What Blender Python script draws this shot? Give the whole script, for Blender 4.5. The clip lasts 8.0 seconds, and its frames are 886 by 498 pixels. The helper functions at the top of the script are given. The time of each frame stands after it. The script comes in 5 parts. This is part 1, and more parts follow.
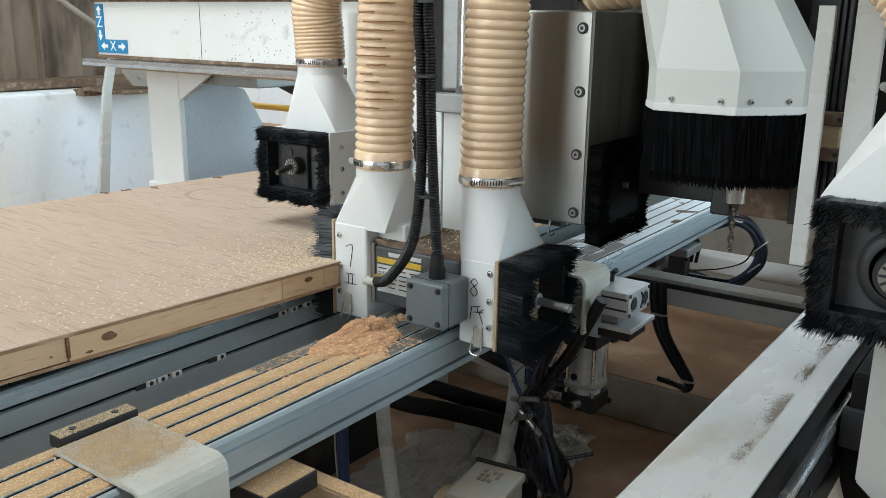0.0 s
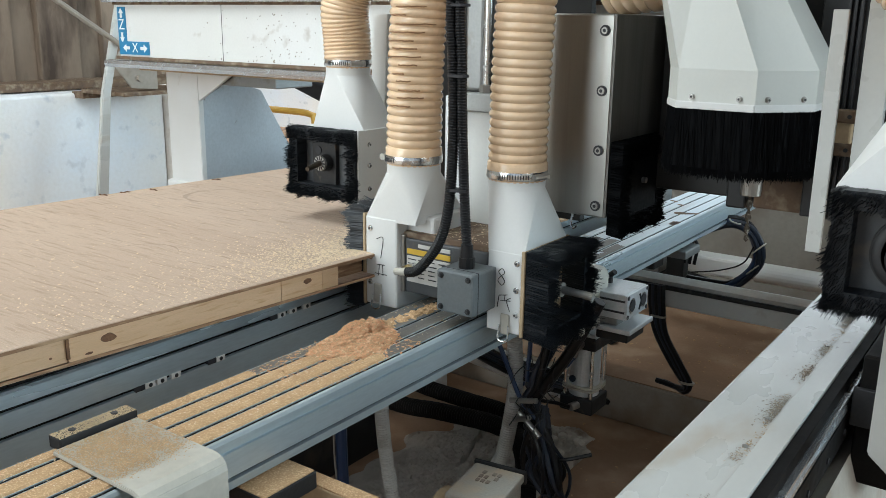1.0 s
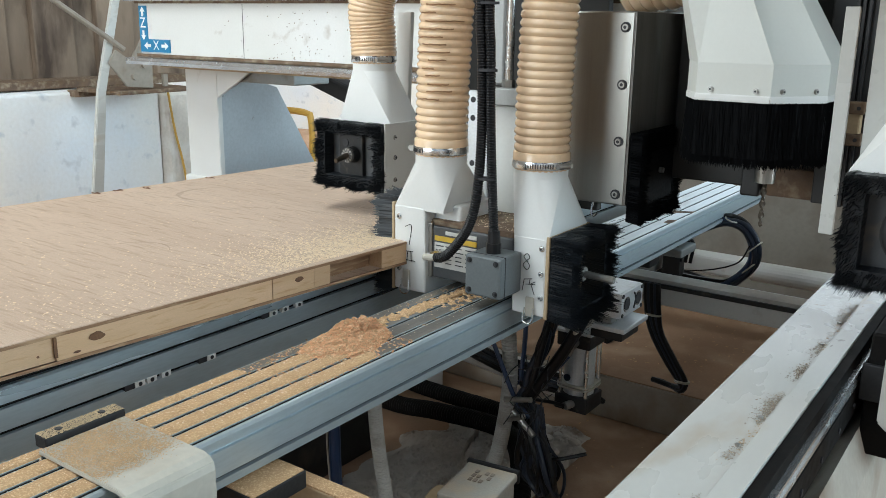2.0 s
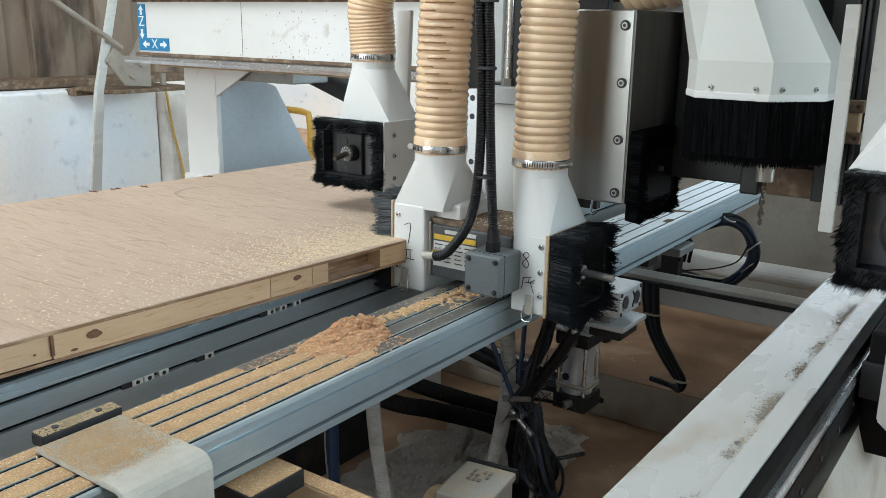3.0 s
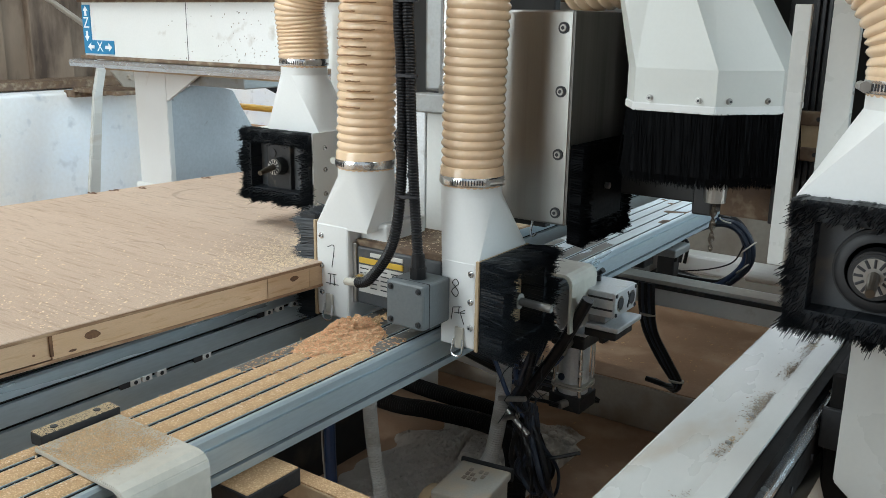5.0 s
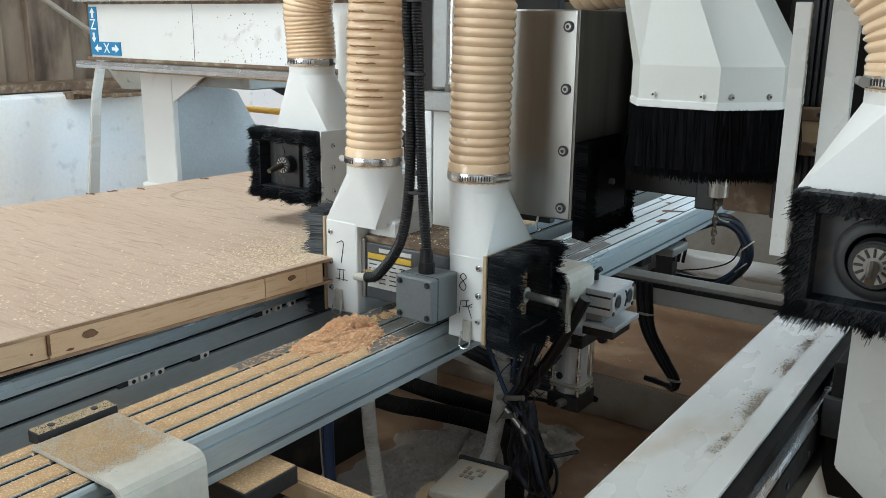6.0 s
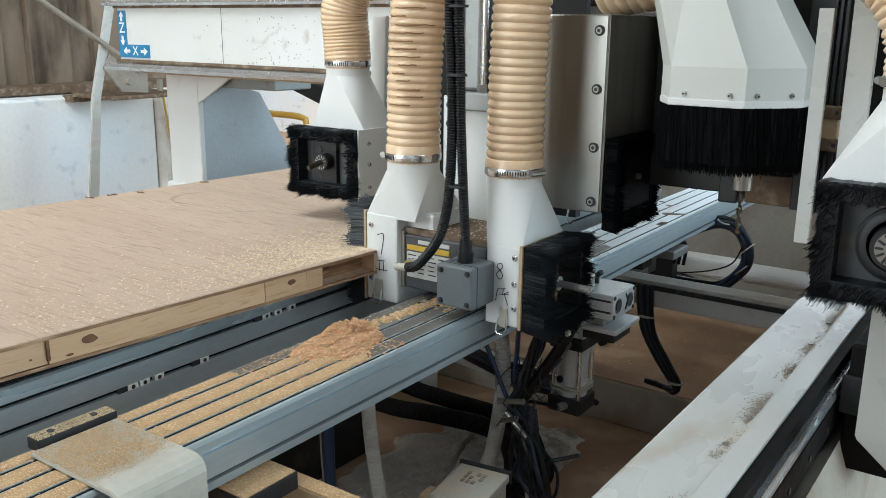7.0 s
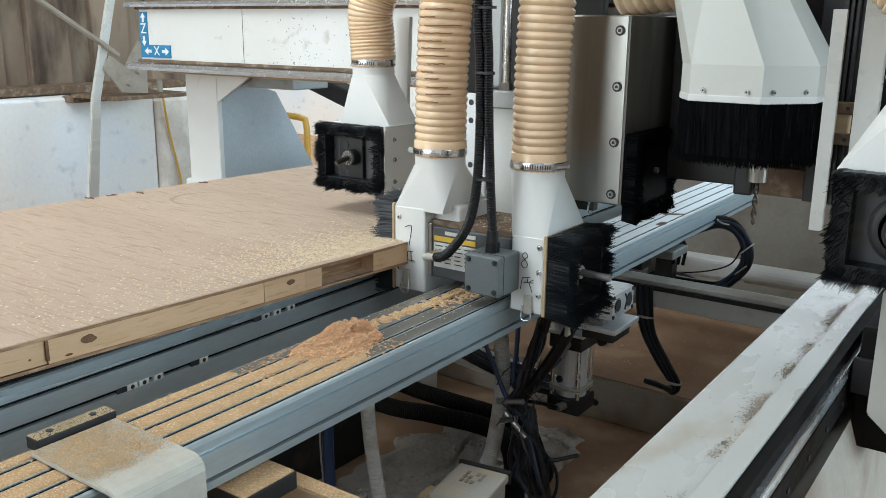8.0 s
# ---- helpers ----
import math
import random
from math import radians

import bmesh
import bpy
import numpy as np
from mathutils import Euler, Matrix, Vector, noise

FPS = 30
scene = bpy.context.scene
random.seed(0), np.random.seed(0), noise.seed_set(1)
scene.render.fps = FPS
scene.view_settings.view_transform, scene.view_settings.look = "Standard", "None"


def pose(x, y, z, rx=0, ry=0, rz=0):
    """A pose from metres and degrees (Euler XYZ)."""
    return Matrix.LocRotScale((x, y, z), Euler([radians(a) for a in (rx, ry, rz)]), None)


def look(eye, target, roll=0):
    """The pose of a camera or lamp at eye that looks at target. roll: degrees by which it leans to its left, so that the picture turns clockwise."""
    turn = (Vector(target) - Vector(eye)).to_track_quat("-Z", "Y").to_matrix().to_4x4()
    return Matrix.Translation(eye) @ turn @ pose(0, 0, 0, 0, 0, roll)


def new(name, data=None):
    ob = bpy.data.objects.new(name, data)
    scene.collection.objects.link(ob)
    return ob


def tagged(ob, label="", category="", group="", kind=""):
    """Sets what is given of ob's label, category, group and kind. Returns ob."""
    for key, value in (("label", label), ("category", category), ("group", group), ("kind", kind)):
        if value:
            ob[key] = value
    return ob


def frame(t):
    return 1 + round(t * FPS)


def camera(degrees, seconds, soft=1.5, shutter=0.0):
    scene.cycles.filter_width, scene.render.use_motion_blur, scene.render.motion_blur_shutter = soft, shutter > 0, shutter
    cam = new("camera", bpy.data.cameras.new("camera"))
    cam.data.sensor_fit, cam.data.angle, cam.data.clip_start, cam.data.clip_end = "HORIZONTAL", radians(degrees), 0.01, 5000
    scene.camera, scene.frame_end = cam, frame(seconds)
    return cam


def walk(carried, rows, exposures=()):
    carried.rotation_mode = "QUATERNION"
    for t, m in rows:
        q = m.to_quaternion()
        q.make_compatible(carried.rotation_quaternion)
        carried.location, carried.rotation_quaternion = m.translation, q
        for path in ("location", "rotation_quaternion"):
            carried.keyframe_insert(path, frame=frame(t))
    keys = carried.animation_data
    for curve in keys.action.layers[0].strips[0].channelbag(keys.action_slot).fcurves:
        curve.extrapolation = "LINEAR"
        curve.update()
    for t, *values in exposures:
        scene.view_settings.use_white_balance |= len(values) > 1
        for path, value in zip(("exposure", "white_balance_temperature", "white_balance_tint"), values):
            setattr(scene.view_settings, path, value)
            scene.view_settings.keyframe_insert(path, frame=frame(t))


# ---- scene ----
cam = camera(53.77, 8.0, soft=0.6)
PATH = [
    (0.0, look((-0.0196, -0.0079, 1.0860), (-1.1401, 1.5692, 0.5786), 0.81)),
    (0.5, look((-0.0193, -0.0120, 1.0885), (-1.1400, 1.5663, 0.5854), 0.81)),
    (1.0, look((-0.0177, -0.0104, 1.0860), (-1.1367, 1.5693, 0.5834), 0.81)),
    (1.5, look((-0.0137, -0.0030, 1.0837), (-1.1316, 1.5773, 0.5808), 0.80)),
    (3.0, look((-0.0162, 0.0034, 1.0780), (-1.1292, 1.5871, 0.5749), 0.91)),
    (3.5, look((-0.0135, -0.0020, 1.0812), (-1.1259, 1.5825, 0.5793), 0.93)),
    (4.0, look((-0.0095, -0.0009, 1.0819), (-1.1205, 1.5850, 0.5814), 0.94)),
    (4.5, look((-0.0086, -0.0019, 1.0830), (-1.1198, 1.5833, 0.5803), 0.94)),
    (6.0, look((0.0006, -0.0029, 1.0779), (-1.1117, 1.5830, 0.5802), 0.70)),
    (6.5, look((-0.0014, -0.0005, 1.0798), (-1.1144, 1.5853, 0.5831), 0.67)),
    (7.0, look((-0.0017, -0.0003, 1.0809), (-1.1145, 1.5864, 0.5867), 0.62)),
    (7.5, look((-0.0015, -0.0002, 1.0811), (-1.1140, 1.5866, 0.5867), 0.60)),
    (8.0, look((0.0000, 0.0000, 1.0800), (-1.1132, 1.5868, 0.5872), 0.58)),
]
walk(cam, PATH)

# travel of the gantry along its rails, in metres
TRAVEL = [(0.0, -.2053), (.5, -.1728), (1.0, -.1243), (1.5, -.0713), (1.7, -.054), (2.1, -.016), (2.45, .001),
          (2.8, -.0105), (3.0, -.0228), (3.5, -.0733), (4.0, -.1267), (4.5, -.1751), (4.7, -.1945), (5.0, -.215),
          (5.25, -.221), (5.5, -.217), (5.8, -.2045), (6.0, -.1866), (6.5, -.1346), (7.0, -.0821), (7.5, -.0335), (8.0, 0.0)]

# ---- light ----
world = bpy.data.worlds.new("world")
scene.world = world
world.use_nodes = True
sky = world.node_tree.nodes.new("ShaderNodeTexSky")
sky.sky_type = "NISHITA"
sky.sun_disc = False
sky.sun_elevation, sky.sun_rotation = radians(50), radians(120)
world.node_tree.links.new(sky.outputs[0], world.node_tree.nodes["Background"].inputs[0])
world.node_tree.nodes["Background"].inputs[1].default_value = 0.07
sun = new("sun", bpy.data.lights.new("sun", "SUN"))
sun.data.energy, sun.data.angle, sun.data.color = 1.0, radians(12), (1, .96, .9)
sun.matrix_world = look((3, -3, 6), (0, 0, 0))
scene.view_settings.exposure = 0.0


def area_lamp(name, eye, target, sx, sy, power, color):
    lamp = new(name, bpy.data.lights.new(name, "AREA"))
    lamp.data.shape, lamp.data.size, lamp.data.size_y = "RECTANGLE", sx, sy
    lamp.data.energy, lamp.data.color = power, color
    lamp.matrix_world = look(eye, target)
    return lamp


area_lamp("doorway_light", (-2.8, -2.8, 1.9), (-2.4, 2.0, 0.7), 2.6, 2.4, 122, (.87, .97, 1))
area_lamp("doorway_light_east", (1.6, -3.4, 1.5), (-.6, 1.5, 0.8), 2.4, 2.0, 6, (.95, .98, 1))
# added fill lamp below the closed roof, for slab, conduits and valve box
area_lamp("under_table_fill", (2.0, .5, 3.2), (-1.0, 1.5, 0.1), 1.4, 1.6, 34, (.90, .97, 1))
# added fill lamp below the closed roof, for low wall and door panel
area_lamp("wall_door_fill", (-2.1, 0.5, 3.25), (-3.1, 1.7, 0.6), 1.8, 2.6, 96, (.88, .97, 1))
area_lamp("side_opening_light", (3.6, 3.4, 1.6), (-1.4, 1.7, 0.6), 3.4, 2.4, 235, (.68, .89, 1))
area_lamp("north_window_light", (-1.3, 6.45, 2.1), (-.8, 1.6, 0.6), 2.4, 1.3, 20, (.86, .95, 1))
# added fill lamp that brightens the far wall; no skylight is known
area_lamp("far_wall_fill", (-5.6, 4.2, 3.3), (-6.2, 4.6, 0.0), 2.4, 2.4, 160, (.93, .98, 1))

# ---- materials ----
MATS = {}


def mat(name, color, rough=.5, metal=0.0, color2=None, scale=8.0, bump=.0, bump_scale=60.0, stain=None, stain_scale=2.5,
        stain_lo=.55, stain_hi=.75, stretch=(1, 1, 1), vary=0.0, coat=0.0, spec=.5, grain=.35):
    """A surface with two scales of variation: a broad mottling and a fine grain, and stains of another colour."""
    m = bpy.data.materials.new(name)
    m.use_nodes = True
    nt = m.node_tree
    n, link = nt.nodes, nt.links.new
    p = n["Principled BSDF"]
    p.inputs["Roughness"].default_value, p.inputs["Metallic"].default_value = rough, metal
    p.inputs["Coat Weight"].default_value = coat
    p.inputs["Specular IOR Level"].default_value = spec
    tc = n.new("ShaderNodeTexCoord")
    mp = n.new("ShaderNodeMapping")
    mp.inputs["Scale"].default_value = stretch
    link(tc.outputs["Object"], mp.inputs[0])

    def noisy(s, detail=5.0):
        t = n.new("ShaderNodeTexNoise")
        t.inputs["Scale"].default_value, t.inputs["Detail"].default_value = s, detail
        link(mp.outputs[0], t.inputs["Vector"])
        return t.outputs["Fac"]

    def mix(fac, a, b):
        x = n.new("ShaderNodeMix")
        x.data_type = "RGBA"
        link(fac, x.inputs[0])
        for k, s in ((6, a), (7, b)):
            if not isinstance(s, tuple):
                link(s, x.inputs[k])
            else:
                x.inputs[k].default_value = (*s, 1)
        return x.outputs[2]

    def ramp(fac, lo, hi):
        r = n.new("ShaderNodeMapRange")
        r.inputs[1].default_value, r.inputs[2].default_value = lo, hi
        link(fac, r.inputs[0])
        return r.outputs[0]

    c2 = color2 or tuple(c * .78 for c in color)
    col = mix(ramp(noisy(scale), .3, .7), color, c2)
    fine = noisy(bump_scale, 3.0)
    col = mix(ramp(fine, .35, .35 + .3 / grain), col, tuple(c * .7 for c in color))
    if stain:
        col = mix(ramp(noisy(stain_scale, 8.0), stain_lo, stain_hi), col, stain)
    if vary:
        oi = n.new("ShaderNodeObjectInfo")
        h = n.new("ShaderNodeHueSaturation")
        mr = n.new("ShaderNodeMapRange")
        mr.inputs[3].default_value, mr.inputs[4].default_value = 1 - vary, 1 + vary
        link(oi.outputs["Random"], mr.inputs[0])
        link(mr.outputs[0], h.inputs["Value"])
        link(col, h.inputs["Color"])
        col = h.outputs[0]
    link(col, p.inputs["Base Color"])
    rr = n.new("ShaderNodeMapRange")
    rr.inputs[3].default_value, rr.inputs[4].default_value = max(.03, rough - .12), min(1, rough + .15)
    link(noisy(scale * 2.3), rr.inputs[0])
    link(rr.outputs[0], p.inputs["Roughness"])
    if bump:
        bp = n.new("ShaderNodeBump")
        bp.inputs["Strength"].default_value, bp.inputs["Distance"].default_value = bump, .002
        link(fine, bp.inputs["Height"])
        link(bp.outputs[0], p.inputs["Normal"])
    MATS[name] = m
    return m


WHITE = mat("white_powder_coat", (.74, .75, .74), .38, 0, (.70, .70, .675), 5, .02, 250, (.42, .36, .28), 11, .70, .86, grain=.06)
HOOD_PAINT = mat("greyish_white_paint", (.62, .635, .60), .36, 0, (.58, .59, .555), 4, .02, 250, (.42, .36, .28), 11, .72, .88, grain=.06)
WHITE_DIRTY = mat("dirty_white_paint", (.73, .74, .73), .38, 0, (.66, .66, .63), 3, .03, 180, (.3, .24, .17), 13, .63, .82, grain=.1)
RAIL_PAINT = mat("worn_rail_paint", (.55, .56, .545), .27, 0, (.49, .485, .455), 5, .03, 180, (.38, .31, .23), 14, .58, .80, (1, .4, 1), grain=.1)
WHITE_PLASTIC = mat("white_plastic_sheet", (.52, .50, .44), .4, 0, (.45, .42, .35), 12, .05, 90)
GREY_PANEL = mat("grey_blue_panel", (.50, .55, .59), .4, 0, (.45, .49, .53), 5, .05, 120, (.14, .1, .07), 22, .68, .76)
ALU_PALE = mat("pale_aluminium", (.70, .72, .74), .34, .35, (.62, .64, .65), 14, .05, 240, (.36, .31, .26), 24, .62, .8)
ALU = mat("anodised_aluminium", (.53, .63, .69), .28, .55, (.46, .54, .58), 5, .04, 300, (.34, .31, .27), 12, .62, .9, (1, .15, 1))
ALU_DARK = mat("worn_aluminium", (.33, .34, .34), .42, .6, (.26, .26, .25), 9, .08, 200, (.2, .17, .13), 20, .55, .75, (1, .3, 1))
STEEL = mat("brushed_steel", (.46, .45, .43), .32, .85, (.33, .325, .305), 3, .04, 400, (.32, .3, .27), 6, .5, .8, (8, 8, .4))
# darker copy of the brushed steel, for the block's shaded side
SHADED_STEEL = mat("shaded_brushed_steel", (.22, .21, .19), .38, .25, (.15, .143, .13), 3, .04, 400, (.12, .11, .1), 6, .5, .8, (8, 8, .4))
CHROME = mat("chrome", (.74, .74, .73), .24, 1.0, (.72, .72, .72), 20, .02, 300)
RUST = mat("rusty_steel", (.2, .13, .08), .75, .3, (.12, .08, .06), 30, .5, 220, (.3, .24, .17), 40, .5, .7)
# black of some real parts, and of the shade painted into slots and gaps
BLACK_AND_SHADE = mat("black_parts_and_shade", (.009, .009, .009), .6, 0, (.013, .011, .01), 20, .05, 200, spec=.06)
VALVE_GREY = mat("dusty_cast_box", (.42, .41, .37), .6, 0, (.36, .34, .3), 14, .4, 260, (.5, .4, .28), 14, .5, .7)
DRILL_STEEL = mat("dark_drill_steel", (.09, .075, .06), .35, .7, (.1, .08, .06), 30)
BLACK_STEEL = mat("black_steel", (.03, .03, .032), .45, .3, (.02, .02, .02), 20, .1, 200, (.14, .11, .08), 30, .62, .8)
BLACK_RUBBER = mat("black_rubber", (.022, .022, .024), .55, 0, (.03, .03, .03), 20, .15, 200, (.16, .11, .07), 35, .7, .85, spec=.25)
BRISTLE = mat("black_bristle", (.008, .010, .013), .36, 0, (.013, .017, .022), 60, 0, 200, spec=.4)
SKIRT_BRISTLE = mat("dense_black_bristle", (.002, .0022, .0026), .6, 0, (.0035, .004, .005), 60, 0, 200, spec=.06)
CABLE = mat("black_cable", (.008, .0085, .0095), .32, 0, (.014, .014, .016), 30, .05, 200, (.06, .045, .033), 25, .72, .88, spec=.3)
BLUE_TUBE = mat("blue_air_tube", (.02, .05, .13), .35, 0, (.03, .05, .1), 20)
GREY_HOSE = mat("grey_conduit", (.68, .69, .67), .5, 0, (.47, .46, .43), 14, .08, 150, (.2, .16, .11), 12, .55, .75)
HOSE = mat("amber_hose", (.79, .58, .395), .16, 0, (.72, .49, .30), 5, .02, 120, (.82, .62, .42), 5, .45, .7, (1, 1, 1), 0, .25)
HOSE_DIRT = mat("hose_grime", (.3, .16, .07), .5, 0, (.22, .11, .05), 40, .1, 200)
PLY = mat("plywood_veneer", (.60, .455, .345), .5, 0, (.52, .38, .28), 2.2, .5, 170, (.36, .25, .17), 30, .52, .74, (.55, 5, 5), grain=.55)
PINE = mat("pine_edge", (.70, .48, .30), .6, 0, (.60, .39, .22), 6, .1, 200, (.50, .30, .15), 26, .56, .72, (9, .8, 9), .14)
ARC = mat("worn_veneer", (.36, .26, .19), .6, 0, (.5, .38, .29), 40, .1, 300)
KNOT = mat("wood_knot", (.10, .042, .018), .6, 0, (.22, .11, .05), 60, .1, 300)
DUST = mat("sawdust", (.57, .365, .195), .95, 0, (.47, .29, .145), 40, .9, 700, (.70, .49, .29), 420, .5, .66)
DUST_RED = mat("reddish_shavings", (.76, .40, .215), .9, 0, (.63, .33, .165), 50, .6, 380, (.80, .52, .31), 150, .5, .62)
FLAKE = mat("pale_wood_flakes", (.84, .69, .50), .85, 0, (.72, .55, .37), 80, .2, 300)
GALV_DUST = mat("dusty_frame_paint", (.40, .36, .31), .7, 0, (.31, .27, .22), 6, .2, 100, (.2, .13, .08), 5, .5, .7)
FLOOR = mat("dusty_concrete_floor", (.43, .265, .165), .9, 0, (.30, .185, .115), 3, .5, 120, (.47, .33, .22), 7, .5, .7)
CONCRETE = mat("cracked_concrete", (.66, .63, .58), .9, 0, (.50, .47, .42), 14, .9, 130, (.24, .18, .13), 11, .56, .7)
WALL = mat("flaking_whitewash", (.87, .85, .80), .85, 0, (.74, .82, .90), 1.6, .5, 60, (.58, .63, .68), 14, .60, .74, grain=.14)
PLASTER = mat("rough_plaster", (.66, .62, .56), .95, 0, (.55, .51, .46), 12, .8, 70, (.66, .64, .6), 9, .5, .6)
SHEET = mat("brown_sheet_metal", (.32, .24, .175), .7, 0, (.13, .09, .062), 2.4, .25, 60, (.055, .034, .022), 3.2, .5, .64, (2, 2, .6))
ROOF = mat("dark_roof", (.12, .11, .1), .8, 0, (.09, .08, .075), 1)
END_PAINT = mat("dull_beige_paint", (.27, .25, .22), .6, 0, (.22, .2, .17), 4, .1, 60, (.16, .12, .09), 5, .5, .75)
BLUE_SIGN = mat("blue_sign", (.02, .22, .42), .4, 0, (.02, .19, .38), 20)
SIGN_WHITE = mat("sign_white", (.85, .86, .86), .4, 0, (.8, .8, .8), 30)
MOTOR_GREY = mat("motor_grey", (.085, .09, .095), .45, .2, (.065, .067, .07), 20, .1, 200, (.2, .16, .12), 18, .6, .8)
BOX_GREY = mat("grey_cast_box", (.125, .143, .15), .5, 0, (.11, .125, .13), 20, .1, 260, (.28, .25, .2), 25, .66, .8)
PLATE_TXT = mat("label_silver", (.62, .61, .58), .4, .2, (.55, .54, .5), 30)
# dark machine parts, and added sheets that stand in for deep shade
DARK_PAINT_AND_SHADE = mat("dark_paint_and_shade", (.013, .012, .011), .6, 0, (.010, .009, .008), 8, .1, 100, (.08, .055, .04), 6, .58, .75)
OLD_STEEL = mat("old_grey_steel", (.36, .32, .27), .65, .2, (.27, .23, .19), 9, .2, 80, (.16, .1, .06), 9, .55, .75)
VENEER_EDGE = mat("dark_veneer_edge", (.34, .20, .11), .7, 0, (.24, .13, .07), 20, .2, 200, (.5, .34, .2), 30, .5, .7, (6, .6, 6))
POLISHED = mat("polished_guide_steel", (.62, .64, .66), .22, .75, (.48, .49, .5), 20, .02, 300)
YELLOW = mat("yellow_label", (.62, .38, .04), .5, 0, (.62, .4, .04), 30)
YELLOW_PIPE = mat("yellow_pipe", (.6, .36, .06), .45, 0, (.48, .28, .05), 10)
INK = mat("ink", (.03, .03, .035), .6)
BEIGE_EDGE = mat("raw_board_edge", (.5, .38, .24), .7, 0, (.4, .29, .17), 40, .2, 200)
BLUE_BLACK = mat("navy_cable", (.015, .022, .04), .35, 0, (.02, .03, .05), 20)
GREASE = mat("grease_stain", (.46, .455, .43), .15, 0, (.40, .385, .35), 22, .35, 110, (.24, .19, .13), 34, .60, .70)
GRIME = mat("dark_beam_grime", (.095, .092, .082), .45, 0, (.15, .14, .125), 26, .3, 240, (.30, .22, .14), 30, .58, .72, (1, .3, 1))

# ---- building helpers ----
EYE = 1.08          # heights below are counted from this level, floor at -1.08
FLOOR_Z = -1.08
ORIGIN = {}


def thing(name, base, label, category, group="", kind=""):
    """An Empty at the base of a thing; base in plan metres, height from the level EYE."""
    ob = new(name)
    ob.empty_display_size = .05
    ob.location = (base[0], base[1], base[2] + EYE)
    ORIGIN[ob] = Vector(base)
    return tagged(ob, label, category, group, kind)


def part(name, bm, material, parent, label="", smooth=False):
    """One mesh object under a thing or under a part."""
    o = ORIGIN[parent]
    for vert in bm.verts:
        vert.co -= o
    me = bpy.data.meshes.new(name)
    bm.to_mesh(me)
    bm.free()
    me.materials.append(material)
    if smooth:
        for poly in me.polygons:
            poly.use_smooth = True
        me.set_sharp_from_angle(angle=radians(smooth if smooth > 1 else 50))
    ob = new(name, me)
    ob.parent = parent
    ORIGIN[ob] = o
    return tagged(ob, label)


def solo(name, bm, material, label, category, kind="", smooth=False, group=""):
    """A thing that is one mesh."""
    pts = [vert.co for vert in bm.verts]
    lo = Vector([min(c[i] for c in pts) for i in range(3)])
    hi = Vector([max(c[i] for c in pts) for i in range(3)])
    base = Vector(((lo.x + hi.x) / 2, (lo.y + hi.y) / 2, lo.z))
    for vert in bm.verts:
        vert.co -= base
    me = bpy.data.meshes.new(name)
    bm.to_mesh(me)
    bm.free()
    me.materials.append(material)
    if smooth:
        for poly in me.polygons:
            poly.use_smooth = True
        me.set_sharp_from_angle(angle=radians(smooth if smooth > 1 else 50))
    ob = new(name, me)
    ob.location = base + Vector((0, 0, EYE))
    ORIGIN[ob] = base
    return tagged(ob, label, category, group, kind)


def box(x0, x1, y0, y1, z0, z1, bevel=.0, bm=None, turn=None, seg=2):
    b = bmesh.new()
    bmesh.ops.create_cube(b, size=1)
    m = Matrix.Translation(((x0 + x1) / 2, (y0 + y1) / 2, (z0 + z1) / 2)) @ Matrix.Diagonal((x1 - x0, y1 - y0, z1 - z0, 1))
    bmesh.ops.transform(b, matrix=m, verts=b.verts)
    if bevel:
        bmesh.ops.bevel(b, geom=list(b.edges), offset=bevel, segments=seg, affect="EDGES", profile=.5)
    if turn:
        bmesh.ops.transform(b, matrix=turn, verts=b.verts)
    return join(bm, b)


def join(bm, b):
    """Add the mesh b to bm, which may be None."""
    if bm is None:
        return b
    me = bpy.data.meshes.new("t")
    b.to_mesh(me)
    b.free()
    bm.from_mesh(me)
    bpy.data.meshes.remove(me)
    return bm


def rod(p0, p1, r0, r1=None, seg=16, bm=None, bevel=0):
    p0, p1 = Vector(p0), Vector(p1)
    d = p1 - p0
    b = bmesh.new()
    bmesh.ops.create_cone(b, cap_ends=True, segments=seg, radius1=r0, radius2=r0 if r1 is None else r1, depth=d.length)
    if bevel:
        es = [e for e in b.edges if len([f for f in e.link_faces if len(f.verts) > 4]) == 1]
        bmesh.ops.bevel(b, geom=es, offset=bevel, segments=2, affect="EDGES")
    m = Matrix.Translation((p0 + p1) / 2) @ d.to_track_quat("Z", "Y").to_matrix().to_4x4()
    bmesh.ops.transform(b, matrix=m, verts=b.verts)
    return join(bm, b)


def glide(pts, n):
    """n points evenly spread along a smooth curve through pts."""
    P = [Vector(p) for p in pts]
    P = [P[0] * 2 - P[1]] + P + [P[-1] * 2 - P[-2]]
    fine = []
    for i in range(1, len(P) - 2):
        for k in range(24):
            t = k / 24
            a, b, c, d = P[i - 1], P[i], P[i + 1], P[i + 2]
            fine.append(.5 * ((2 * b) + (c - a) * t + (2 * a - 5 * b + 4 * c - d) * t * t + (3 * b - a - 3 * c + d) * t ** 3))
    fine.append(P[-2])
    acc = [0]
    for a, b in zip(fine, fine[1:]):
        acc.append(acc[-1] + (b - a).length)
    out, k = [], 0
    for i in range(n):
        s = acc[-1] * i / (n - 1)
        while k < len(acc) - 2 and acc[k + 1] < s:
            k += 1
        f = (s - acc[k]) / max(1e-9, acc[k + 1] - acc[k])
        out.append(fine[k].lerp(fine[k + 1], min(1, f)))
    return out, acc[-1]


